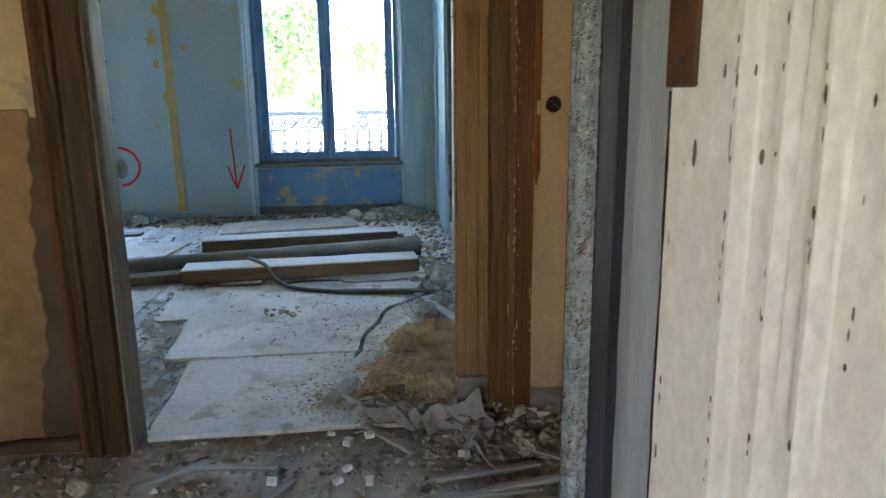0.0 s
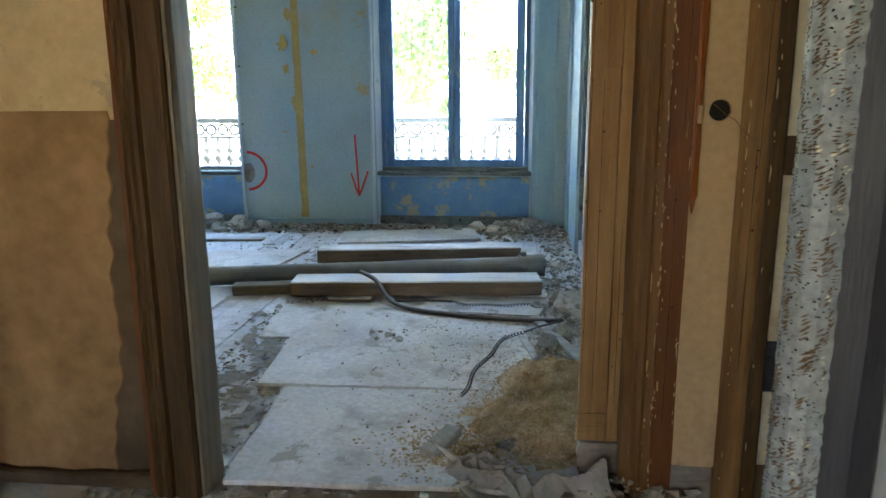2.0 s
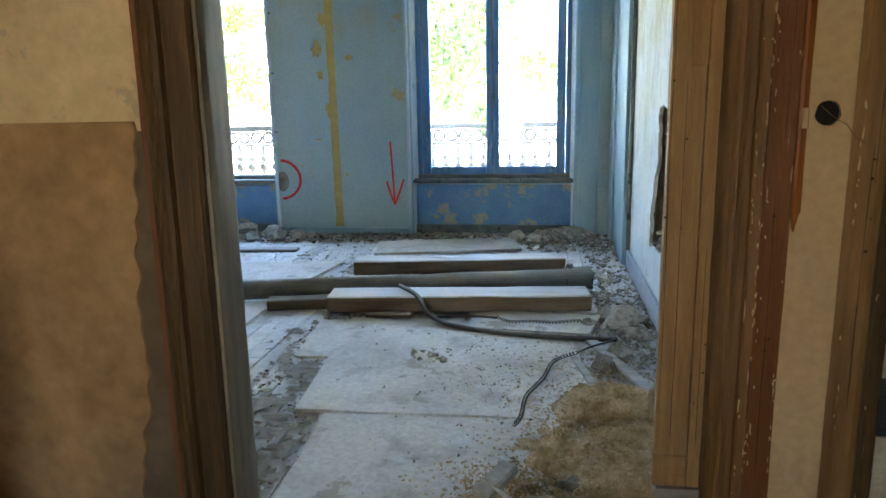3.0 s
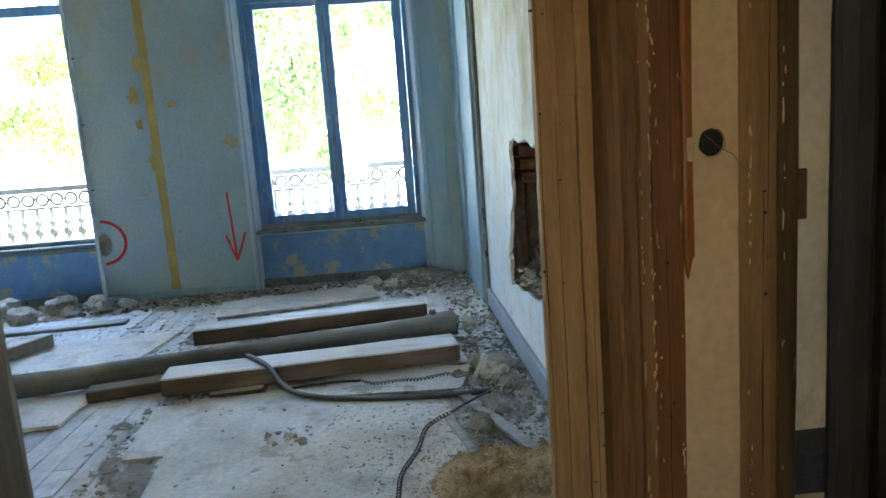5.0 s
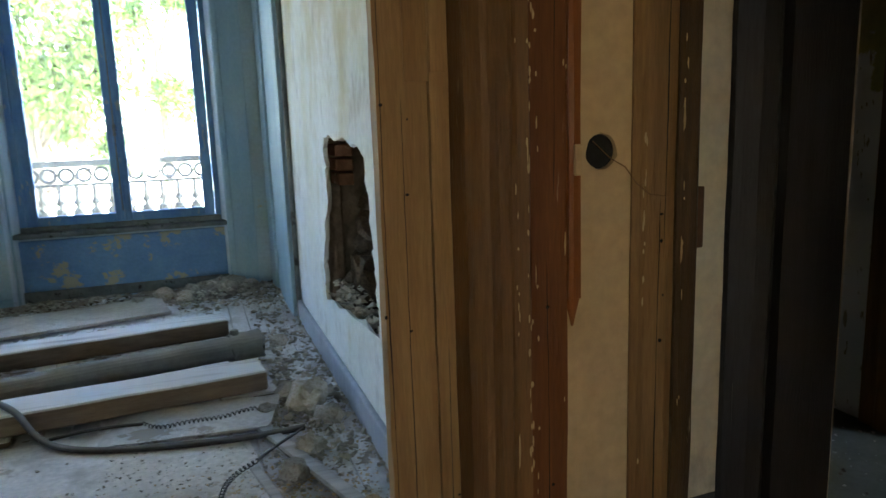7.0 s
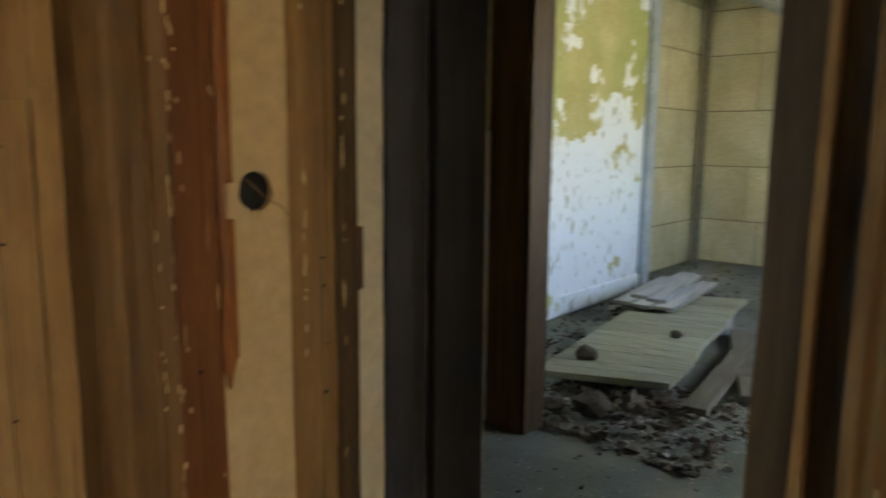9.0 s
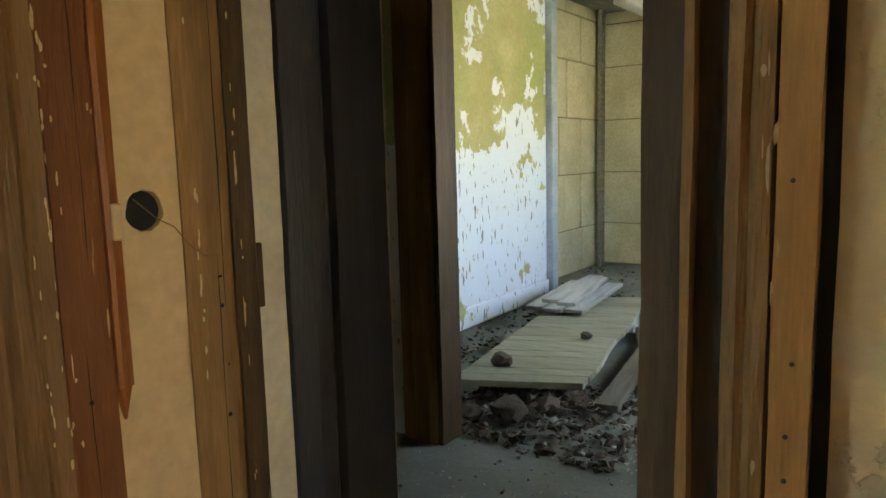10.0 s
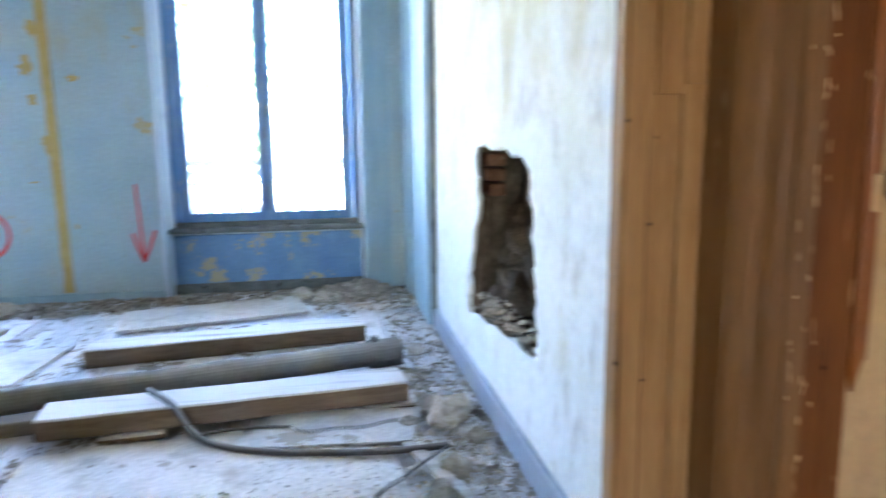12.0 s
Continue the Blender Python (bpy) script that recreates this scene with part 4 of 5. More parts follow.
# ochre stripe and red marks on the blue wall
bm = bmesh.new()
vs = []
for i in range(70):
    z = 0.08 + 2.9 * i / 69
    c = -1.95 - 0.01 * z
    w_ = 0.05 + 0.014 * noise.noise((z * 6, 1, 0)) + (0.03 if abs(z - 1.25) < 0.05 else 0)
    vs.append([bm.verts.new((c - w_, 7.995, z)), bm.verts.new((c + 0.030 + 0.006 * noise.noise((z * 8, 5, 0)), 7.995, z))])
for i in range(69):
    bm.faces.new((vs[i][0], vs[i][1], vs[i + 1][1], vs[i + 1][0]))
structure("wall_stripe", bm, M_STRIPE, "ochre vertical stripe on the blue wall", "wall marking")


bm = bmesh.new()
gb = random.Random(31)
for x, z, w_, h_ in ((-2.09, 1.62, 0.05, 0.07), (-2.12, 1.86, 0.07, 0.10), (-2.03, 1.30, 0.035, 0.05), (-1.80, 1.78, 0.06, 0.04), (-2.05, 2.15, 0.06, 0.09), (-2.14, 0.98, 0.05, 0.012), (-1.86, 0.62, 0.02, 0.03)):
    ring_ = []
    for k in range(22):
        a_ = 2 * math.pi * k / 22
        q = 0.7 + 0.55 * noise.noise((math.cos(a_) * 1.6 + x * 9, math.sin(a_) * 1.6 + z * 9, 0)) + gb.uniform(-0.12, 0.12)
        ring_.append(bm.verts.new((x + w_ * q * math.cos(a_), 7.9955, z + h_ * q * math.sin(a_))))
    bm.faces.new(ring_)
structure("wall_stain", bm, M_STRIPE, "ochre blotches beside the stripe on the blue wall", "wall marking")


def stroke(name, pts, w, label):
    bm = bmesh.new()
    prev = None
    for i, p in enumerate(pts):
        q = pts[min(i + 1, len(pts) - 1)]
        o = pts[max(i - 1, 0)]
        d = Vector((q[0] - o[0], q[1] - o[1])).normalized()
        a_, b_ = (p[0] - d.y * w, p[1] + d.x * w), (p[0] + d.y * w, p[1] - d.x * w)
        cur = (bm.verts.new((a_[0], 7.9945, a_[1])), bm.verts.new((b_[0], 7.9945, b_[1])))
        if prev:
            bm.faces.new((prev[0], prev[1], cur[1], cur[0]))
        prev = cur
    return bm


arrow = thing("painted_arrow", (-1.37, 7.9945, 0.36), "red sprayed arrow pointing down on the blue wall", "wall marking")
part("shaft", stroke("s", [(-1.40, 0.95), (-1.385, 0.66), (-1.37, 0.31)], 0.010, ""), M_RED, arrow)
part("barb", stroke("s", [(-1.45, 0.55), (-1.41, 0.42), (-1.37, 0.31)], 0.010, ""), M_RED, arrow)
part("barb", stroke("s", [(-1.27, 0.57), (-1.32, 0.43), (-1.37, 0.31)], 0.010, ""), M_RED, arrow)
bm = stroke("s", [(-2.585 + 0.22 * math.cos(t_ / 10), 0.57 + 0.20 * math.sin(t_ / 10)) for t_ in range(-15, 16, 1)], 0.014, "")
tagged(link("painted_arc", bm, M_RED), "red sprayed half circle on the blue wall", "wall marking")
bm = bmesh.new()
bmesh.ops.create_icosphere(bm, subdivisions=2, radius=0.09, matrix=Matrix.Translation((-2.56, 7.997, 0.55)) @ Matrix.Diagonal((0.8, 0.05, 1.2, 1)))
structure("wall_chip", bm, M_RUBBLE, "bare plaster chip inside the red mark", "wall")

# rubble behind the ragged hole, and the torn edge of the plaster
rr = random.Random(11)
bm = bmesh.new()
outline = []
K = 64
for i in range(K):
    t_ = i / K
    # corners of the hole on the wall: wide below, narrow above
    path = [(4.40, 0.49), (5.58, 0.40), (5.62, 0.56), (5.36, 0.98), (5.40, 1.28), (4.95, 1.27), (4.55, 1.22), (4.47, 1.0), (4.42, 0.7)]
    s = t_ * len(path)
    a_, b_ = path[int(s) % len(path)], path[(int(s) + 1) % len(path)]
    f = s - int(s)
    outline.append((a_[0] + (b_[0] - a_[0]) * f + rr.uniform(-0.025, 0.025), a_[1] + (b_[1] - a_[1]) * f + rr.uniform(-0.02, 0.02)))
inner = [bm.verts.new((0.827, y, z)) for y, z in outline]
deep = [bm.verts.new((0.850, y + rr.uniform(-0.02, 0.02), z + rr.uniform(-0.02, 0.02))) for y, z in outline]
cy, cz = 4.98, 0.80
outer = []
for y, z in outline:
    dy, dz = y - cy, z - cz
    k = min((0.78 / abs(dy)) if dy else 9, (0.66 / abs(dz)) if dz else 9)
    outer.append(bm.verts.new((0.827, cy + dy * max(k, 1.02), cz + dz * max(k, 1.02))))
for i in range(K):
    j = (i + 1) % K
    bm.faces.new((outer[i], outer[j], inner[j], inner[i]))
    bm.faces.new((inner[i], inner[j], deep[j], deep[i]))
bmesh.ops.recalc_face_normals(bm, faces=bm.faces)
structure("wall_hole_edge", bm, M_WHITEWALL, "white plaster round the ragged hole", "wall")
for i in range(130):
    y, z = rr.uniform(4.48, 5.62), rr.uniform(0.42, 1.36)
    if z > 1.08 and 4.55 < y < 5.3:
        continue
    depth = 0.95 + 0.30 * (z - 0.25) + rr.uniform(-0.03, 0.05)
    me = rock_mesh("rubble_stone", rr, 2 if i < 40 else 1, 0.75)
    me.materials.append(M_STONES)
    o = tagged(new("rubble_stone", me), "loose brown rubble stone inside the broken chimney wall", "stone", "stones in the broken wall")
    o.matrix_world = pose(min(depth, 1.22), y, z, rr.uniform(0, 360), rr.uniform(0, 360), rr.uniform(0, 360)) @ Matrix.Scale(rr.uniform(0.05, 0.12), 4)
for k_, (y, z) in enumerate([(5.47, 1.02 + 0.075 * i) for i in range(3)] + [(4.42, 0.95 + 0.075 * i) for i in range(4)]):
    bm = bmesh.new()
    box(bm, 0.875 + rr.uniform(0, 0.03), y - 0.05 - (0.2 if y < 5 else 0) + rr.uniform(-0.05, 0.04), z, 0.98, y + (0.07 if y < 5 else 0.28), z + 0.062, 0.006)
    tagged(link("brick", bm, M_BRICK), "broken old brick at the side of the hole", "brick", "bricks of the broken wall")

bm = bmesh.new()
box(bm, 0.862, 5.60, 0.15, 0.95, 5.768, 1.44, 0.01)
bmesh.ops.subdivide_edges(bm, edges=bm.edges[:], cuts=5, use_grid_fill=True)
for v in bm.verts:
    v.co += Vector((0, 0.03 * noise.noise(v.co * 14), 0.02 * noise.noise(v.co * 17)))
structure("wall_hole_side", bm, M_STONES, "broken dark masonry at the side of the hole", "wall")
rgh = random.Random(17)
S = [(0.86 + 0.12 * rgh.random(), rgh.uniform(4.3, 5.6), 0.36 + 0.13 * rgh.random(), rgh.uniform(0.012, 0.045)) for _ in range(380)]
scatter("debris", S, M_RUBBLE, "plaster crumbs in the foot of the wall hole", 9)
bm = bmesh.new()
box(bm, -1.55, 7.975, 2.72, -1.27, 7.999, 2.99, 0.004)
structure("wall_wood_patch", bm, M_TAN, "brown wooden patch high on the blue wall", "wall")
for x, z, l_, rz in ((-0.15, 2.90, 0.5, 8), (-0.05, 2.94, 0.45, -12), (0.55, 2.93, 0.3, 20)):
    bm = bmesh.new()
    box(bm, -l_ / 2, -0.03, -0.05, l_ / 2, 0.03, 0.06, 0.006)
    o = tagged(link("ceiling_lath", bm, M_CEIL), "dark broken lath hanging below the ceiling", "lath", "ceiling laths")
    o.matrix_world = pose(x, 7.86, z + 0.03, 0, 0, rz)
for y in (3.6, 4.7, 5.8, 6.9):
    bm = bmesh.new()
    box(bm, -4.8, y, 2.93, 0.829, y + 0.09, 3.03, 0.006)
    structure("ceiling_joist", bm, M_CEIL, "dark ceiling joist of the blue room", "joist")
# ---- things on the floor of the blue room ----


def board(name, corners, z, th, material, label, category, group="", tilt=0.0):
    """A flat board from three corners on the plan: origin, along, across."""
    o, a_, b_ = (Vector((*c, 0)) for c in corners)
    bm = bmesh.new()
    n_ = 8
    u, v = a_ - o, b_ - o
    lo, hi = [], []
    loop = [o + u * (i / n_) for i in range(n_)] + [a_ + v * (i / n_) for i in range(n_)] + [a_ + v - u * (i / n_) for i in range(n_)] + [b_ - v * (i / n_) for i in range(n_)]
    for p in loop:
        q = p + Vector((R.uniform(-0.006, 0.006), R.uniform(-0.006, 0.006), 0))
        dz = z + tilt * (p - o).length
        lo.append(bm.verts.new((q.x, q.y, dz)))
        hi.append(bm.verts.new((q.x, q.y, dz + th)))
    bm.faces.new(lo[::-1])
    bm.faces.new(hi)
    for i in range(len(loop)):
        j = (i + 1) % len(loop)
        bm.faces.new((lo[i], lo[j], hi[j], hi[i]))
    return tagged(link(name, bm, material), label, category, group)


board("plywood_sheet", ((-0.73, 2.87), (0.36, 2.90), (-0.77, 3.685)), 0.004, 0.018, M_SHEET, "dusty pale plywood sheet lying on the floor", "sheet", "sheets on the floor")
board("plywood_sheet", ((-0.91, 3.71), (0.40, 3.72), (-1.02, 5.04)), 0.006, 0.018, M_SHEET, "large dusty plywood sheet strewn with plaster crumbs", "sheet", "sheets on the floor")
board("plywood_sheet", ((-1.15, 4.36), (-0.9, 4.37), (-1.20, 5.0)), 0.004, 0.014, M_SHEET, "narrow dusty plywood offcut under a larger sheet", "sheet", "sheets on the floor")
board("plywood_sheet", ((-1.33, 6.90), (-0.05, 7.17), (-1.42, 7.45)), 0.012, 0.02, M_SHEET, "dusty greenish board near the window", "sheet", "sheets on the floor")
board("plywood_sheet", ((-0.30, 4.86), (0.40, 4.80), (-0.20, 5.22)), 0.028, 0.012, M_SHEET, "pale board with a serrated edge beside a beam", "sheet", "sheets on the floor")
board("plywood_sheet", ((-2.6, 4.80), (-1.64, 4.86), (-2.6, 5.25)), 0.004, 0.02, M_SHEET, "dusty plank panel lying beside the pipe", "sheet", "sheets on the floor")
board("plywood_sheet", ((-2.95, 5.72), (-1.62, 5.94), (-2.85, 6.42)), 0.004, 0.02, M_SHEET, "wide dusty board on the floor", "sheet", "sheets on the floor")


def timber(name, p0, p1, w, h, z, label, material=None, group="timbers on the floor"):
    p0, p1 = Vector((*p0, 0)), Vector((*p1, 0))
    d = p1 - p0
    bm = bmesh.new()
    box(bm, 0, 0, 0, d.length, w, h, 0.008)
    bmesh.ops.subdivide_edges(bm, edges=[ed for ed in bm.edges if ed.calc_length() > 0.5], cuts=14)
    for v in bm.verts:
        v.co += Vector((0, noise.noise(v.co * 3 + p0) * 0.006, noise.noise(v.co * 4 + p1) * 0.004))
    bmesh.ops.transform(bm, matrix=Matrix.Translation((p0.x, p0.y, z)) @ Matrix.Rotation(math.atan2(d.y, d.x), 4, "Z"), verts=bm.verts)
    return tagged(link(name, bm, material or M_BEAM), label, "timber", group)


timber("timber_beam", (-1.20, 5.09), (0.45, 5.25), 0.24, 0.10, 0.035, "dusty squared timber beam raised on blocks")
timber("timber_beam", (-1.33, 6.20), (0.32, 6.43), 0.22, 0.11, 0.0, "dusty squared timber beam on the floorboards")
timber("wooden_block", (-0.95, 5.09), (-0.66, 5.11), 0.22, 0.033, 0.0, "small wooden block under a beam")
timber("wooden_block", (0.22, 5.20), (0.50, 5.22), 0.2, 0.033, 0.0, "small wooden block under a beam")
timber("old_plank", (-1.64, 5.19), (-0.55, 5.44), 0.13, 0.07, 0.0, "dark old plank beside the pipe", M_DARKPLANK)
timber("old_plank", (-2.72, 5.68), (-2.40, 6.5), 0.12, 0.09, 0.026, "old plank lying slantwise", M_OLDPLANK)
timber("old_plank", (-3.6, 6.9), (-2.1, 7.05), 0.12, 0.03, 0.0, "thin old plank on the floor", M_OLDPLANK)
timber("old_plank", (0.70, 3.95), (0.40, 4.88), 0.07, 0.025, 0.01, "narrow broken lath among rubble", M_OLDPLANK)
timber("old_plank", (0.45, 3.9), (0.33, 4.5), 0.05, 0.02, 0.01, "short broken lath among rubble", M_OLDPLANK)

pipe = thing("pipe", (-0.8, 5.75, 0), "dirty grey fibre-cement pipe lying across the floor", "pipe")
PA, PB = Vector((-2.14, 5.38, 0.075)), Vector((0.45, 5.90, 0.088))
bm = bmesh.new()
cyl(bm, PA, PB, 0.068, seg=24)
bmesh.ops.subdivide_edges(bm, edges=[ed for ed in bm.edges if ed.calc_length() > 0.5], cuts=24)
for v in bm.verts:
    k = (v.co - PA).dot((PB - PA).normalized())
    v.co += Vector((0, 0.008 * noise.noise((k * 1.7, 0, 2)), 0.005 * noise.noise((k * 2.6, 4, 2)))) + Vector((0, 1, 1)) * 0.003 * noise.noise(v.co * 9)
part("tube", bm, M_PIPE, pipe, smooth=False)
d = (PB - PA).normalized()
bm = bmesh.new()
cyl(bm, PB - d * 0.16, PB + d * 0.03, 0.082, seg=24)
bmesh.ops.subdivide_edges(bm, edges=[ed for ed in bm.edges if ed.calc_length() > 0.15], cuts=4)
for v in bm.verts:
    v.co += d * 0.035 * noise.noise(v.co * 14) + Vector((0, 0.5, 1)) * 0.008 * noise.noise(v.co * 17)
part("collar", bm, M_PIPE, pipe, "thicker socket end")
bm = bmesh.new()
cyl(bm, PB - d * 0.12 + Vector((0, 0, 0.07)), PB - d * 0.12 + Vector((0, 0, 0.105)), 0.03, 0.022, seg=10)
part("stub", bm, M_PIPE, pipe)
# the end is closed: a black disc paints the shade of the bore
bm = bmesh.new()
cyl(bm, PB + d * 0.031, PB + d * 0.034, 0.06, seg=20)
part("bore", bm, M_HOLE, pipe)


def cable(name, pts, r, material, label, category):
    c = bpy.data.curves.new(name, "CURVE")
    c.dimensions, c.bevel_depth, c.bevel_resolution = "3D", r, 2
    s = c.splines.new("NURBS")
    s.points.add(len(pts) - 1)
    for p, q in zip(s.points, pts):
        p.co = (*q, 1)
    s.use_endpoint_u, s.order_u = True, 4
    c.materials.append(material)
    return tagged(new(name, c), label, category)


cable("cable", [(-0.78, 5.36, 0.148), (-0.70, 5.24, 0.153), (-0.62, 5.13, 0.155), (-0.57, 5.06, 0.09), (-0.50, 4.97, 0.042), (-0.32, 4.84, 0.036), (0.0, 4.76, 0.036), (0.3, 4.70, 0.04), (0.55, 4.74, 0.03)], 0.015, M_CABLE, "thick black rubber cable looping off a beam", "cable")
cable("cable", [(-0.5, 5.06, 0.03), (-0.35, 5.08, 0.04), (-0.25, 5.06, 0.046), (-0.12, 5.03, 0.047)], 0.008, M_CABLE, "thin black cable beside the beam", "cable")


def coil(p0, p1, r, turns, label):
    p0, p1 = Vector(p0), Vector(p1)
    d = p1 - p0
    s_ = d.normalized().cross(Vector((0, 0, 1)))
    n = turns * 8
    pts = []
    for i in range(n):
        f = i / (n - 1)
        a_ = 2 * math.pi * i / 8
        bend = 0.05 * math.sin(f * 5)
        pts.append(tuple(p0 + d * f + s_ * 0.02 * math.sin(f * 11) + s_ * (r * math.cos(a_) + bend) + Vector((0, 0, r * math.sin(a_)))))
    return cable("coiled_wire", pts, 0.0024, M_CABLE, label, "wire")


cable("cable", [(0.55, 4.74, 0.03), (0.48, 4.62, 0.05), (0.40, 4.55, 0.055), (0.33, 4.46, 0.05)], 0.006, M_CABLE, "short black cable end above the sawdust", "cable")
coil((0.33, 4.46, 0.05), (-0.02, 3.66, 0.032), 0.009, 44, "stretched black wire coil lying in the sawdust")
coil((-0.12, 5.03, 0.05), (0.36, 4.93, 0.05), 0.009, 26, "stretched black wire coil beside the beam")

# sawdust heap


def heap(x, y):
    rr_ = math.hypot((x - 0.46) / 0.44, (y - 3.58) / 0.56) + 0.45 * noise.noise((x * 3.2, y * 3.2, 0)) + 0.22 * noise.noise((x * 11, y * 11, 5))
    if rr_ >= 1:
        return -0.03
    h = 0.105 * (1 - rr_) - 0.085 * math.exp(-((x - 0.42) ** 2 + (y - 3.66) ** 2) / 0.02)
    h += 0.018 * noise.noise((x * 26, y * 26, 3)) + 0.010 * noise.noise((x * 9, y * 9, 1)) + 0.013 * noise.noise((x * 70, y * 70, 2))
    return 0.012 + (h + 0.012) * min(1, max(0, (1 - rr_) * 3))


bm = bmesh.new()
n_ = 120
g_ = [[bm.verts.new((0, 0, 0)) for _ in range(n_ + 1)] for _ in range(n_ + 1)]
for i in range(n_ + 1):
    for j in range(n_ + 1):
        u, v = 2 * i / n_ - 1, 2 * j / n_ - 1
        x, y = 0.40 + 0.56 * u, 3.56 + 0.74 * v
        g_[i][j].co = (x, y, heap(x, y))
for i in range(n_):
    for j in range(n_):
        bm.faces.new((g_[i][j], g_[i + 1][j], g_[i + 1][j + 1], g_[i][j + 1]))
tagged(link("sawdust_heap", bm, M_SAW, True), "low heap of pale sawdust with a hollow", "sawdust", kind="stuff")

# crumpled rag
bm = bmesh.new()
n_ = 70
g_ = []
for i in range(n_ + 1):
    row = []
    for j in range(n_ + 1):
        u, v = i / n_, j / n_
        x = -0.04 + 0.62 * u + 0.07 * noise.noise((v * 3, u * 2, 0)) + 0.24 * v * (1 - u)
        y = 3.04 - 0.44 * v * (0.25 + 0.75 * u) + 0.06 * noise.noise((u * 4, v * 3, 7)) - 0.10 * u
        fold = abs(noise.noise((u * 1.9 + v * 1.2, v * 1.7 - u * 0.8, 0.3)))
        crease = abs(noise.noise((u * 4 - v * 2, v * 3.4 + u * 1.5, 2.3)))
        z = 0.016 + 0.075 * max(0, 1 - fold * 3.0) + 0.022 * max(0, 1 - crease * 4) + 0.30 * max(0, u - 0.5) * max(0, 0.62 - v) + 0.10 * max(0, 0.2 - u) * (1 - v)
        row.append(bm.verts.new((x, y, z)))
    g_.append(row)
for i in range(n_):
    for j in range(n_):
        bm.faces.new((g_[i][j], g_[i + 1][j], g_[i + 1][j + 1], g_[i][j + 1]))
bmesh.ops.solidify(bm, geom=bm.faces[:], thickness=0.0015)
tagged(link("rag", bm, M_RAG), "crumpled dirty white sheet on the doorway debris", "rag")

# foam blocks
for x, y, s, rz in ((0.13, 2.80, 0.045, 20), (0.05, 2.75, 0.05, 70), (-0.02, 2.83, 0.035, 10), (0.48, 2.62, 0.05, 50), (-0.20, 2.50, 0.045, 5), (0.03, 2.48, 0.04, 35), (0.14, 2.47, 0.045, 80), (0.06, 2.56, 0.04, 33)):
    bm = bmesh.new()
    s *= 0.78
    box(bm, -s / 2, -s * 0.35, 0, s / 2, s * 0.4, s * 0.6, 0.002)
    o = tagged(link("foam_block", bm, M_FOAM), "small white foam block on the dirty floor", "foam block", "foam blocks")
    o.matrix_world = pose(x, y, 0.015, R.uniform(-15, 15), R.uniform(-15, 15), rz)

# trodden dirt along the walls and beside the sheets


def dirt(name, x0, x1, y0, y1, cut, label, seed, z=0.006):
    bm = bmesh.new()
    nx, ny = int((x1 - x0) / 0.022) + 2, int((y1 - y0) / 0.022) + 2
    g = {}

    def vert(i, j):
        if (i, j) not in g:
            x, y = x0 + (x1 - x0) * i / nx, y0 + (y1 - y0) * j / ny
            g[i, j] = bm.verts.new((x + 0.022 * noise.noise((x * 37, y * 41, seed + 9)), y + 0.022 * noise.noise((x * 43, y * 39, seed + 17)), z + 0.006 * noise.noise((x * 30, y * 30, seed)) + 0.005))
        return g[i, j]

    for i in range(nx):
        for j in range(ny):
            u, v = 2 * (i + 0.5) / nx - 1, 2 * (j + 0.5) / ny - 1
            x, y = x0 + (x1 - x0) * (i + 0.5) / nx, y0 + (y1 - y0) * (j + 0.5) / ny
            k = noise.noise((x * 4, y * 4, seed)) + 0.7 * noise.noise((x * 13, y * 13, seed)) + 0.4 * noise.noise((x * 31, y * 31, seed))
            if k - 0.8 * max(abs(u), abs(v)) ** 3 > cut:
                bm.faces.new((vert(i, j), vert(i + 1, j), vert(i + 1, j + 1), vert(i, j + 1)))
    return tagged(link(name, bm, M_DIRT2), label, "dirt", kind="stuff")


dirt("floor_dirt", -4.7, 0.85, 7.40, 8.15, -0.45, "dark brown dirt at the foot of the window wall", 3)
dirt("floor_dirt", 0.36, 0.86, 3.9, 7.6, 0.5, "brown dirt along the white wall", 5)
dirt("floor_dirt", -1.42, -0.66, 2.9, 5.3, -0.05, "brown dirt beside the plywood sheets", 8)
dirt("floor_dirt", -2.6, 0.5, 5.0, 7.3, 0.25, "brown dirt strewn on the boards", 14)

# debris
rg = random.Random(3)
S = spots(rg, 3600, -1.2, 0.95, 1.9, 2.92, 0.003, 0.030, -0.016) + spots(rg, 700, 0.35, 1.0, 2.6, 3.0, 0.006, 0.04, 0.0, 0.12)
scatter("debris", S, M_RUBBLE, "plaster crumbs and dirt in the doorway", 1)
S = spots(rg, 1100, -0.25, 0.8, 4.0, 5.1, 0.003, 0.014, 0.024) + spots(rg, 16, -0.52, -0.28, 4.3, 4.52, 0.012, 0.034, 0.024) + spots(rg, 900, -1.25, -0.75, 2.95, 5.1, 0.005, 0.026, 0.0) + spots(rg, 70, -0.9, 0.3, 3.9, 4.9, 0.004, 0.016, 0.024) + spots(rg, 500, 0.1, 0.82, 3.9, 5.2, 0.005, 0.03, 0.01) + spots(rg, 110, -0.5, 0.3, 3.2, 4.1, 0.004, 0.014, 0.024)
scatter("debris", S, M_RUBBLE, "plaster crumbs on boards and sheets", 2)
S = spots(rg, 700, 0.40, 0.82, 4.3, 6.4, 0.006, 0.04, 0.0, 0.03) + spots(rg, 1300, -4.7, 0.8, 7.55, 8.05, 0.008, 0.045, 0.0, 0.03) + spots(rg, 500, 0.0, 0.8, 7.2, 8.0, 0.012, 0.05, 0.0, 0.10) + spots(rg, 700, 0.48, 0.82, 4.4, 7.6, 0.006, 0.035, 0.0, 0.02) + spots(rg, 500, -4.6, -1.2, 6.6, 7.9, 0.006, 0.03) + spots(rg, 120, -3.5, 0.5, 4.6, 7.5, 0.004, 0.012)
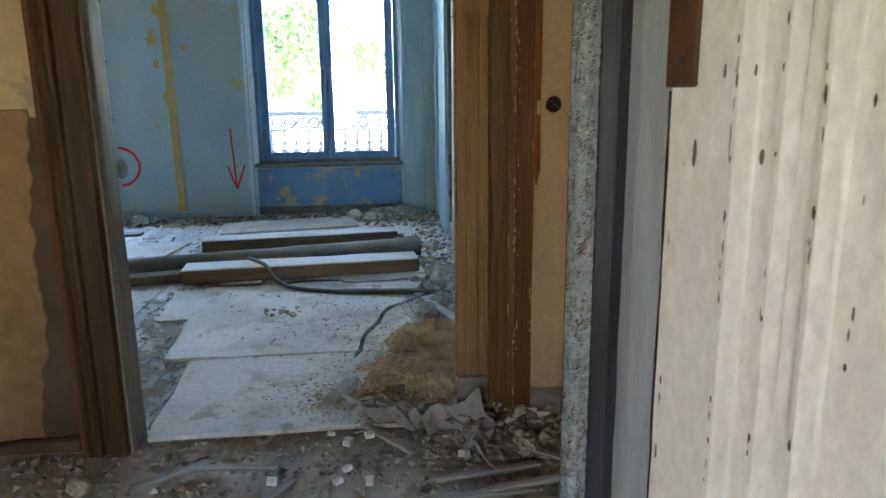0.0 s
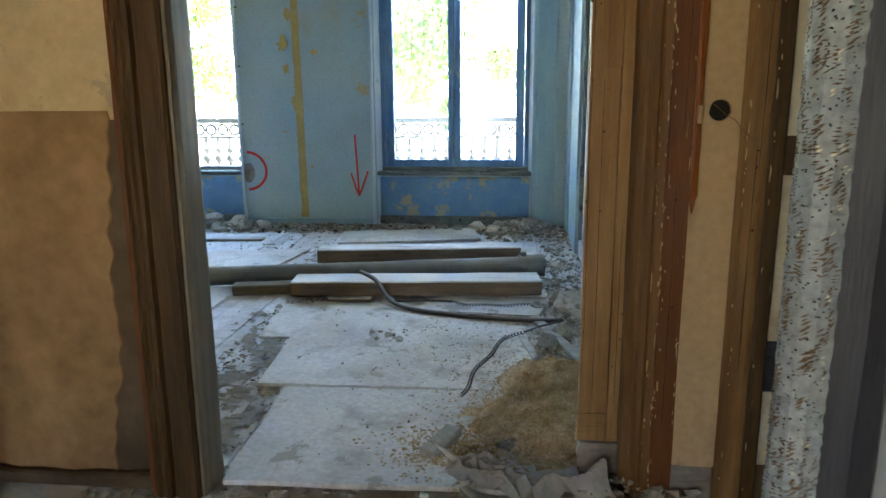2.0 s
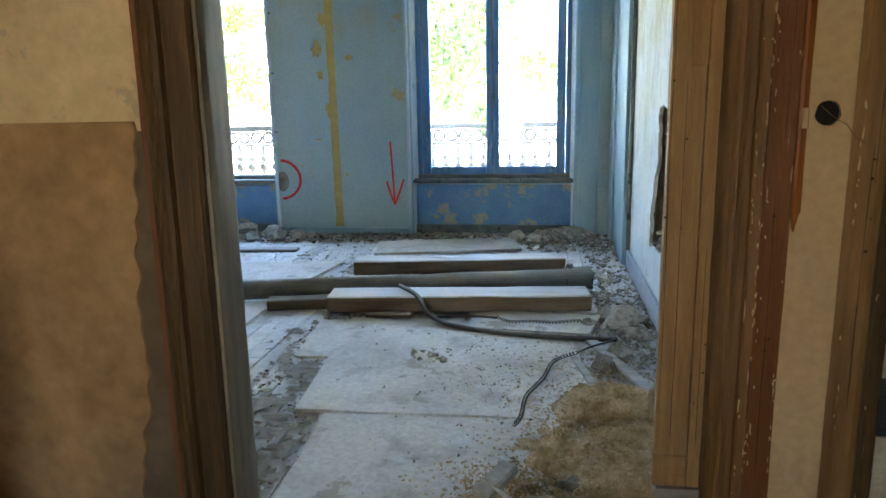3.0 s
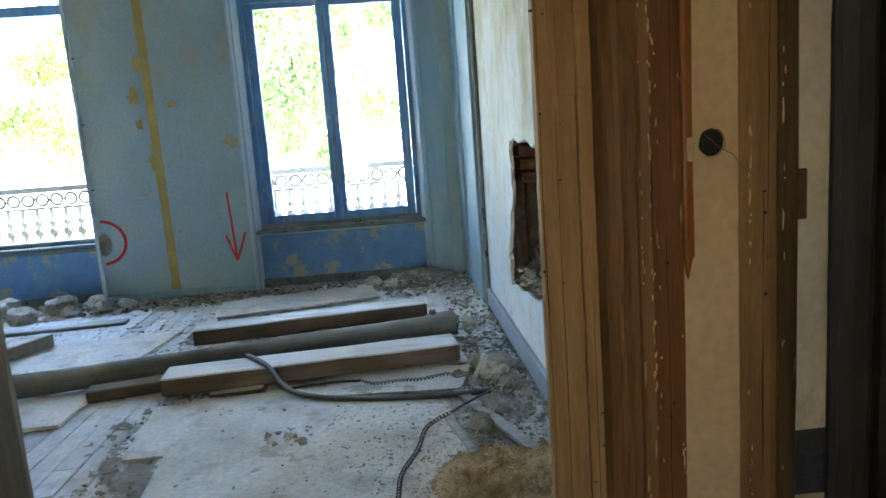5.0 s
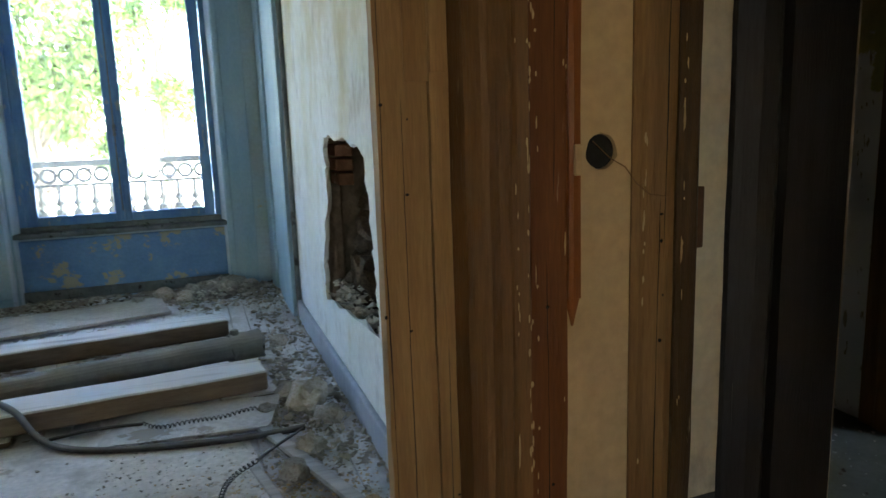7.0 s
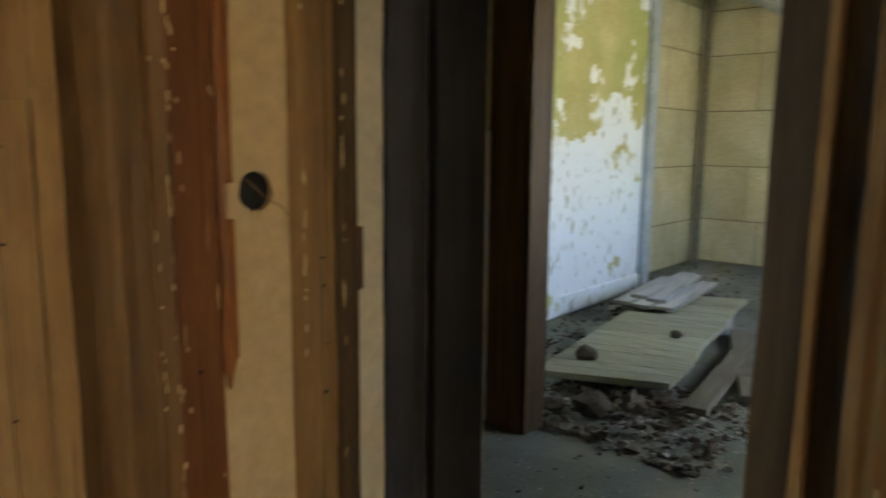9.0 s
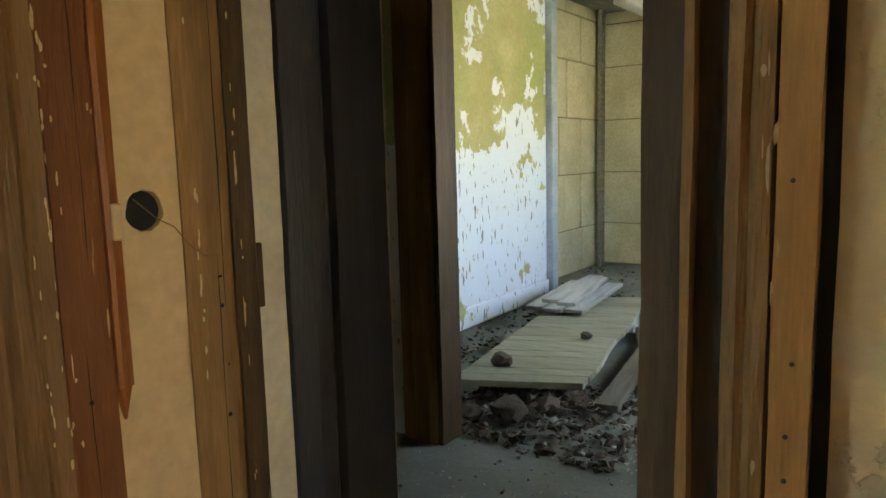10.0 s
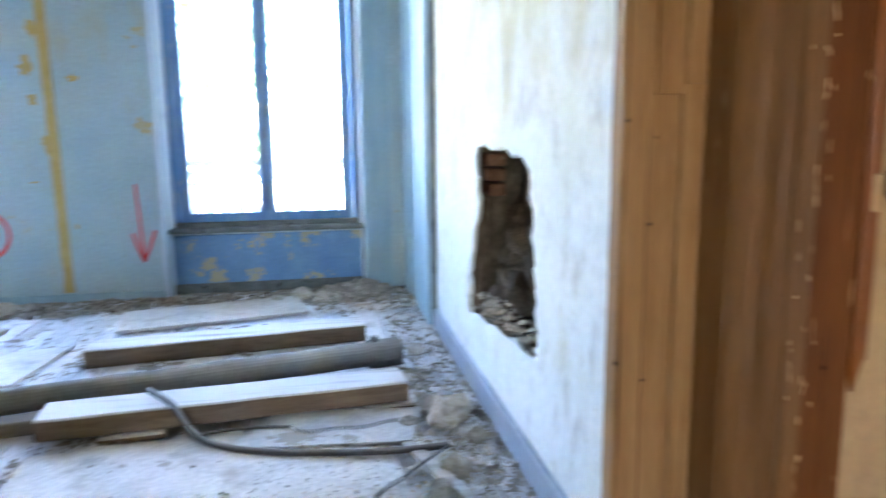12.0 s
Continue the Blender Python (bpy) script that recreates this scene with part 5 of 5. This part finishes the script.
scatter("debris", S, M_RUBBLE, "plaster rubble along the foot of the walls", 3)
for x, y, s in ((0.30, 7.75, 0.09), (0.44, 7.82, 0.10), (0.12, 7.78, 0.08), (0.56, 7.74, 0.07), (0.38, 7.62, 0.06), (-0.12, 7.72, 0.08), (-2.9, 7.72, 0.13), (-2.6, 7.76, 0.11), (-3.1, 7.45, 0.10), (-3.4, 7.7, 0.14), (-3.7, 7.6, 0.11), (-2.3, 7.62, 0.08), (0.36, 7.72, 0.11), (0.22, 7.66, 0.08), (0.05, 7.6, 0.07), (0.5, 7.66, 0.06), (-0.3, 7.62, 0.05), (0.28, 7.82, 0.10), (0.62, 5.05, 0.10), (0.56, 5.2, 0.07), (0.68, 4.85, 0.06), (0.42, 5.0, 0.05), (0.55, 4.55, 0.06), (0.45, 4.35, 0.06), (-0.42, 4.42, 0.035), (-0.36, 4.36, 0.03), (-0.48, 4.48, 0.025), (-2.5, 7.6, 0.09), (-2.75, 7.55, 0.07), (-3.2, 7.6, 0.09), (-2.2, 7.75, 0.05), (-0.85, 2.55, 0.04), (0.55, 2.72, 0.05), (0.72, 2.66, 0.05), (0.25, 3.2, 0.04), (0.6, 6.1, 0.05)):
    me = rock_mesh("rubble_chunk", rg, 2, 0.8, 0.34)
    me.materials.append(M_RUBBLE)
    o = tagged(new("rubble_chunk", me), "broken chunk of pale plaster on the floor", "rubble", "rubble chunks")
    o.matrix_world = pose(x, y, s * 0.45, 0, 0, rg.uniform(0, 360)) @ Matrix.Scale(s, 4)
for x, y, l_, rz in ((-0.35, 2.62, 0.34, -12), (-0.55, 2.6, 0.3, 40), (0.55, 2.5, 0.4, 15), (0.62, 2.4, 0.35, 5), (0.2, 2.78, 0.3, -50), (-0.2, 2.4, 0.28, 60), (0.75, 2.62, 0.25, -30), (0.45, 2.35, 0.5, 12)):
    bm = bmesh.new()
    box(bm, -l_ / 2, -0.018, 0, l_ / 2, 0.018, 0.012, 0.003)
    o = tagged(link("wood_splinter", bm, M_OLDPLANK), "broken lath among the doorway debris", "wood scrap", "wood scraps")
    o.matrix_world = pose(x, y, 0.012, rg.uniform(-4, 4), rg.uniform(-5, 5), rz)

S = spots(rg, 1500, -4.7, 0.8, 7.45, 7.98, 0.005, 0.03, 0.0, 0.03) + spots(rg, 300, -1.25, -0.85, 2.95, 5.1, 0.004, 0.018) + spots(rg, 30, -0.6, 0.45, 2.95, 4.4, 0.003, 0.010, 0.022)
scatter("debris", S, M_STONES, "brown dirt and crumbs below the windows", 5)
S = []
for cx, cy, sx, sy, count in ((0.40, 3.55, 0.20, 0.32, 5200), (0.08, 3.16, 0.15, 0.09, 2200), (0.30, 4.05, 0.26, 0.22, 1500)):
    for _ in range(count):
        x, y = cx + rg.gauss(0, sx), cy + rg.gauss(0, sy)
        if -0.7 < x < 0.8 and 2.9 < y < 4.7:
            S.append((x, y, max(heap(x, y), 0.020), rg.uniform(0.002, 0.013)))
scatter("sawdust_crumbs", S, M_SAW, "pale wood shavings strewn round the heap", 6)
bm = bmesh.new()
box(bm, -0.10, -0.035, 0, 0.10, 0.035, 0.04, 0.008)
o = tagged(link("plaster_slab", bm, M_RUBBLE), "broken slab of pale plaster at the edge of the sawdust", "rubble")
o.matrix_world = pose(0.0, 3.18, 0.02, 4, -6, 62)

# ---- side room ----
bm = bmesh.new()
box(bm, 6.30, 5.06, -0.3, 8.4, 5.2, 3.2)
box(bm, 8.24, 1.0, -0.3, 8.4, 5.2, 3.2)
ash = structure("wall_ashlar", bm, M_MORTAR, "yellow limestone block wall with dark joints", "wall")
rs = random.Random(8)
z = 0.02
while z < 2.9:
    h = rs.choice((0.48, 0.55, 0.6))
    y = 5.05
    while y > 1.1:
        w_ = rs.uniform(0.45, 0.95)
        bm = bmesh.new()
        box(bm, 8.215 + rs.uniform(0, 0.012), max(y - w_, 1.08), z, 8.24, y - 0.012, z + h - 0.012, 0.006)
        part("stone", bm, M_STONE, ash)
        y -= w_
    x = 8.21
    while x > 6.35:
        w_ = rs.uniform(0.4, 0.8)
        bm = bmesh.new()
        box(bm, max(x - w_, 6.32), 5.035 + rs.uniform(0, 0.012), z, x - 0.012, 5.06, z + h - 0.012, 0.006)
        part("stone", bm, M_STONE, ash)
        x -= w_
    z += h
bm = bmesh.new()
box(bm, 6.18, 4.72, 0, 6.30, 4.788, 2.9, 0.008)
structure("trim_corner", bm, M_STEEL, "grey painted corner board", "trim")
bm = bmesh.new()
box(bm, 2.97, 4.755, 0, 6.17, 4.789, 0.16, 0.006)
structure("baseboard_side_room", bm, M_PEEL, "peeling white baseboard", "baseboard")
for x in (7.95, 8.05):
    bm = bmesh.new()
    cyl(bm, (x, 4.98, 0), (x, 4.98, 2.9), 0.028, seg=12)
    tagged(link("drain_pipe", bm, M_DARKPLANK), "painted pipe rising in the room corner", "pipe", "corner pipes")
door = thing("fallen_door", (4.3, 3.8, 0), "fallen plank door lying on rubble in the side room", "door")
o_, ax = Vector((3.27, 3.93, 0)), Vector((1.0, 0.17, 0)).normalized()
ay = Vector((0.40, -0.92, 0)).normalized()
for i in range(19):
    bm = bmesh.new()
    p0 = o_ + ax * (0.122 * i)
    pts = [p0, p0 + ax * 0.117, p0 + ax * 0.117 + ay * (0.69 + 0.012 * math.sin(i * 7)), p0 + ay * (0.69 + 0.012 * math.sin(i * 7))]
    lo = [bm.verts.new((p.x, p.y, 0.11 + 0.001 * (i % 3))) for p in pts]
    hi = [bm.verts.new((p.x, p.y, 0.145 + 0.001 * (i % 3))) for p in pts]
    bm.faces.new(lo[::-1]), bm.faces.new(hi)
    for k in range(4):
        bm.faces.new((lo[k], lo[(k + 1) % 4], hi[(k + 1) % 4], hi[k]))
    part("plank", bm, M_SLAT, door)
for i, (px, py) in enumerate(((3.7, 3.75), (5.0, 3.95), (5.2, 3.6))):
    bm = bmesh.new()
    box(bm, px, py, 0, px + 0.1, py + 0.25, 0.112, 0.005)
    part("ledge", bm, M_OLDPLANK, door)
bd = [(4.90, 3.88, 5), (4.86, 4.03, 7), (4.88, 4.19, 6), (4.98, 3.97, 9), (5.02, 4.12, 4)]
for i, (x, y, rz) in enumerate(bd):
    bm = bmesh.new()
    box(bm, 0, 0, 0, 1.1, 0.14, 0.03, 0.004)
    o = tagged(link("loose_board", bm, M_OLDPLANK), "loose weathered board stacked on the fallen door", "board", "loose boards")
    o.matrix_world = pose(x, y, 0.172 + (0.031 if i > 2 else 0), 0, -0.5, rz)
for x, y, l_, rz in ((3.5, 3.25, 1.6, 8), (3.9, 3.1, 1.4, 22), (4.2, 3.2, 1.5, 2)):
    bm = bmesh.new()
    box(bm, 0, 0, 0, l_, 0.12, 0.04, 0.004)
    o = tagged(link("loose_board", bm, M_DARKPLANK), "loose weathered board on the side room floor", "board", "loose boards")
    o.matrix_world = pose(x, y - 0.16, 0.02 + 0.02 * rg.random(), 0, 0, rz)
S = spots(rg, 900, 2.9, 3.9, 2.9, 3.95, 0.01, 0.05, 0.0, 0.10) + spots(rg, 1000, 3.0, 6.5, 3.9, 4.75, 0.008, 0.04, 0.0, 0.03) + spots(rg, 500, 5.5, 8.1, 3.0, 5.0, 0.008, 0.035) + spots(rg, 300, 1.4, 2.9, 2.2, 3.6, 0.005, 0.02)
scatter("debris", S, M_STONES, "brown rubble and dirt on the side room floor", 4)
for x, y, z, s in ((3.62, 3.82, 0.16, 0.06), (4.35, 3.62, 0.165, 0.035), (3.2, 3.55, 0.04, 0.09), (3.35, 3.4, 0.05, 0.07), (3.1, 3.7, 0.04, 0.06), (3.5, 3.3, 0.04, 0.06)):
    me = rock_mesh("rubble_chunk", rg, 2, 0.7, 0.22)
    me.materials.append(M_STONES)
    o = tagged(new("rubble_chunk", me), "brown stone chunk lying in the side room", "rubble", "rubble chunks")
    o.matrix_world = pose(x, y, z + s * 0.3, 0, 0, rg.uniform(0, 360)) @ Matrix.Scale(s, 4)
bm = bmesh.new()
box(bm, 6.1, 4.0, 2.55, 8.2, 4.12, 2.68, 0.01)
tagged(link("ceiling_beam", bm, M_OLDPLANK), "old beam below the side room ceiling", "beam", kind="structure")

S = spots(rg, 700, 2.95, 4.0, 2.8, 3.95, 0.008, 0.03, 0.0, 0.05) + spots(rg, 500, 1.45, 3.0, 2.3, 4.0, 0.003, 0.014)
scatter("debris", S, M_RUBBLE, "pale crumbs and splinters by the fallen door", 12)
# ---- outside ----
bm = bmesh.new()
box(bm, -6.0, 8.45, -0.25, 2.5, 9.35, -0.05, 0.01)
structure("balcony_slab", bm, M_FACADE, "stone balcony slab outside the windows", "balcony")
rail = thing("balcony_railing", (-1.8, 9.2, -0.05), "black cast-iron balcony railing with an ornate band", "railing")
RY, RT = 9.2, 1.06
bm = bmesh.new()
box(bm, -6.0, RY - 0.03, RT - 0.03, 2.5, RY + 0.03, RT + 0.03, 0.004)
part("top_rail", bm, M_IRON, rail)
for z in (0.86, 0.08):
    bm = bmesh.new()
    box(bm, -6.0, RY - 0.012, z - 0.012, 2.5, RY + 0.012, z + 0.012)
    part("rail", bm, M_IRON, rail)
bal = bmesh.new()
cyl(bal, (0, 0, -0.05), (0, 0, 0.86), 0.021, seg=6)
for z, r in ((0.70, 0.038), (0.60, 0.052), (0.42, 0.045), (0.24, 0.052), (0.12, 0.038)):
    bmesh.ops.create_icosphere(bal, subdivisions=1, radius=r, matrix=Matrix.Translation((0, 0, z)) @ Matrix.Diagonal((1.2, 0.6, 1.2, 1)))
bme = bpy.data.meshes.new("baluster")
bal.to_mesh(bme)
bal.free()
bme.materials.append(M_IRON)
ringb_ = bmesh.new()
loops = []
for k in range(16):
    a0 = 2 * math.pi * k / 16
    loops.append([ringb_.verts.new(((0.06 + 0.016 * math.cos(b0)) * math.cos(a0), 0.016 * math.sin(b0), 0.95 + (0.06 + 0.016 * math.cos(b0)) * math.sin(a0))) for b0 in (0, math.pi / 3, 2 * math.pi / 3, math.pi, 4 * math.pi / 3, 5 * math.pi / 3)])
for k in range(16):
    for q in range(6):
        ringb_.faces.new((loops[k][q], loops[(k + 1) % 16][q], loops[(k + 1) % 16][(q + 1) % 6], loops[k][(q + 1) % 6]))
bmesh.ops.recalc_face_normals(ringb_, faces=ringb_.faces)
rme = bpy.data.meshes.new("ring")
ringb_.to_mesh(rme)
ringb_.free()
rme.materials.append(M_IRON)
x = -5.95
while x < 2.5:
    o = new("baluster", bme)
    o.parent = rail
    o.location = (x + 1.8, 0, 0.05)
    o = new("ring", rme)
    o.parent = rail
    o.location = (x + 1.8 + 0.075, 0, 0.05)
    x += 0.15
bm = bmesh.new()
bmesh.ops.create_grid(bm, x_segments=1, y_segments=1, size=900, matrix=Matrix.Translation((0, 0, -4)))
structure("ground", bm, M_GROUND, "pale gravel and grass ground below the house", "ground")
bm = bmesh.new()
box(bm, -5.0, 8.3, -4, 1.3, 8.44, -0.3)
structure("wall_facade", bm, M_FACADE, "rendered wall of the lower storey", "wall")


def tree(x, y, h, spread, seed, leaves):
    g = random.Random(seed)
    t_ = thing("tree", (x, y, -4), "tall leafy green tree outside the window", "tree", "trees outside")
    bm = bmesh.new()
    cyl(bm, (x, y, -4), (x + g.uniform(-0.3, 0.3), y, -4 + h * 0.6), 0.28, 0.12, 10)
    tips = []
    for k in range(11):
        z0 = -4 + h * g.uniform(0.25, 0.6)
        an = g.uniform(0, 6.28)
        ln = spread * g.uniform(0.5, 1)
        p1 = Vector((x + ln * math.cos(an), y + ln * math.sin(an), z0 + h * g.uniform(0.1, 0.4)))
        cyl(bm, (x, y, z0), p1, 0.08, 0.02, 6)
        tips.append((p1, g.uniform(0.5, 1.0)))
    part("trunk", bm, M_BARK, t_)
    V, F = [], []
    for k in range(leaves):
        p, s = tips[k % len(tips)]
        c = Vector(p) + Vector((g.gauss(0, 1), g.gauss(0, 1), g.gauss(0, 0.8))) * s * spread * 0.28
        q = Euler((g.uniform(0, 6.3), g.uniform(0, 6.3), g.uniform(0, 6.3))).to_matrix()
        w_ = g.uniform(0.07, 0.13)
        i0 = len(V)
        for a_, b_, c_ in ((-1.4, 0, 0), (0, -0.6, 0.15), (1.4, 0, 0), (0, 0.6, 0.15)):
            V.append((c + q @ Vector((a_ * w_, b_ * w_, c_ * w_)) - Vector((x, y, -4)))[:])
        F.append((i0, i0 + 1, i0 + 2, i0 + 3))
    me = bpy.data.meshes.new("crown")
    me.from_pydata(V, [], F)
    me.materials.append(M_LEAF)
    o = new("crown", me)
    o.parent = t_


tree(-3.7, 24, 11.2, 2.5, 1, 9500)
tree(-11.5, 32, 12, 3.0, 2, 4500)
tree(-0.6, 34, 15, 2.2, 3, 7000)
tree(-19, 34, 13, 3.5, 4, 5000)

# ---- floorboards of the blue room, last ----
boards = thing("floor_boards", (-2, 5.5, -0.02), "dusty grey wooden floorboards of the blue room", "floor", kind="structure")
fl = random.Random(21)
x = -4.8
while x < 0.8:
    w_ = 0.112
    y = 2.95
    while y < 8.0:
        l_ = min(fl.uniform(1.4, 2.8), 8.0 - y)
        bm = bmesh.new()
        dz = fl.uniform(-0.002, 0.002)
        box(bm, x, y, -0.025, min(x + w_ - 0.005, 0.829), y + l_ - 0.004, dz, 0.002)
        part("plank", bm, M_FLOOR, boards)
        y += l_
    x += w_
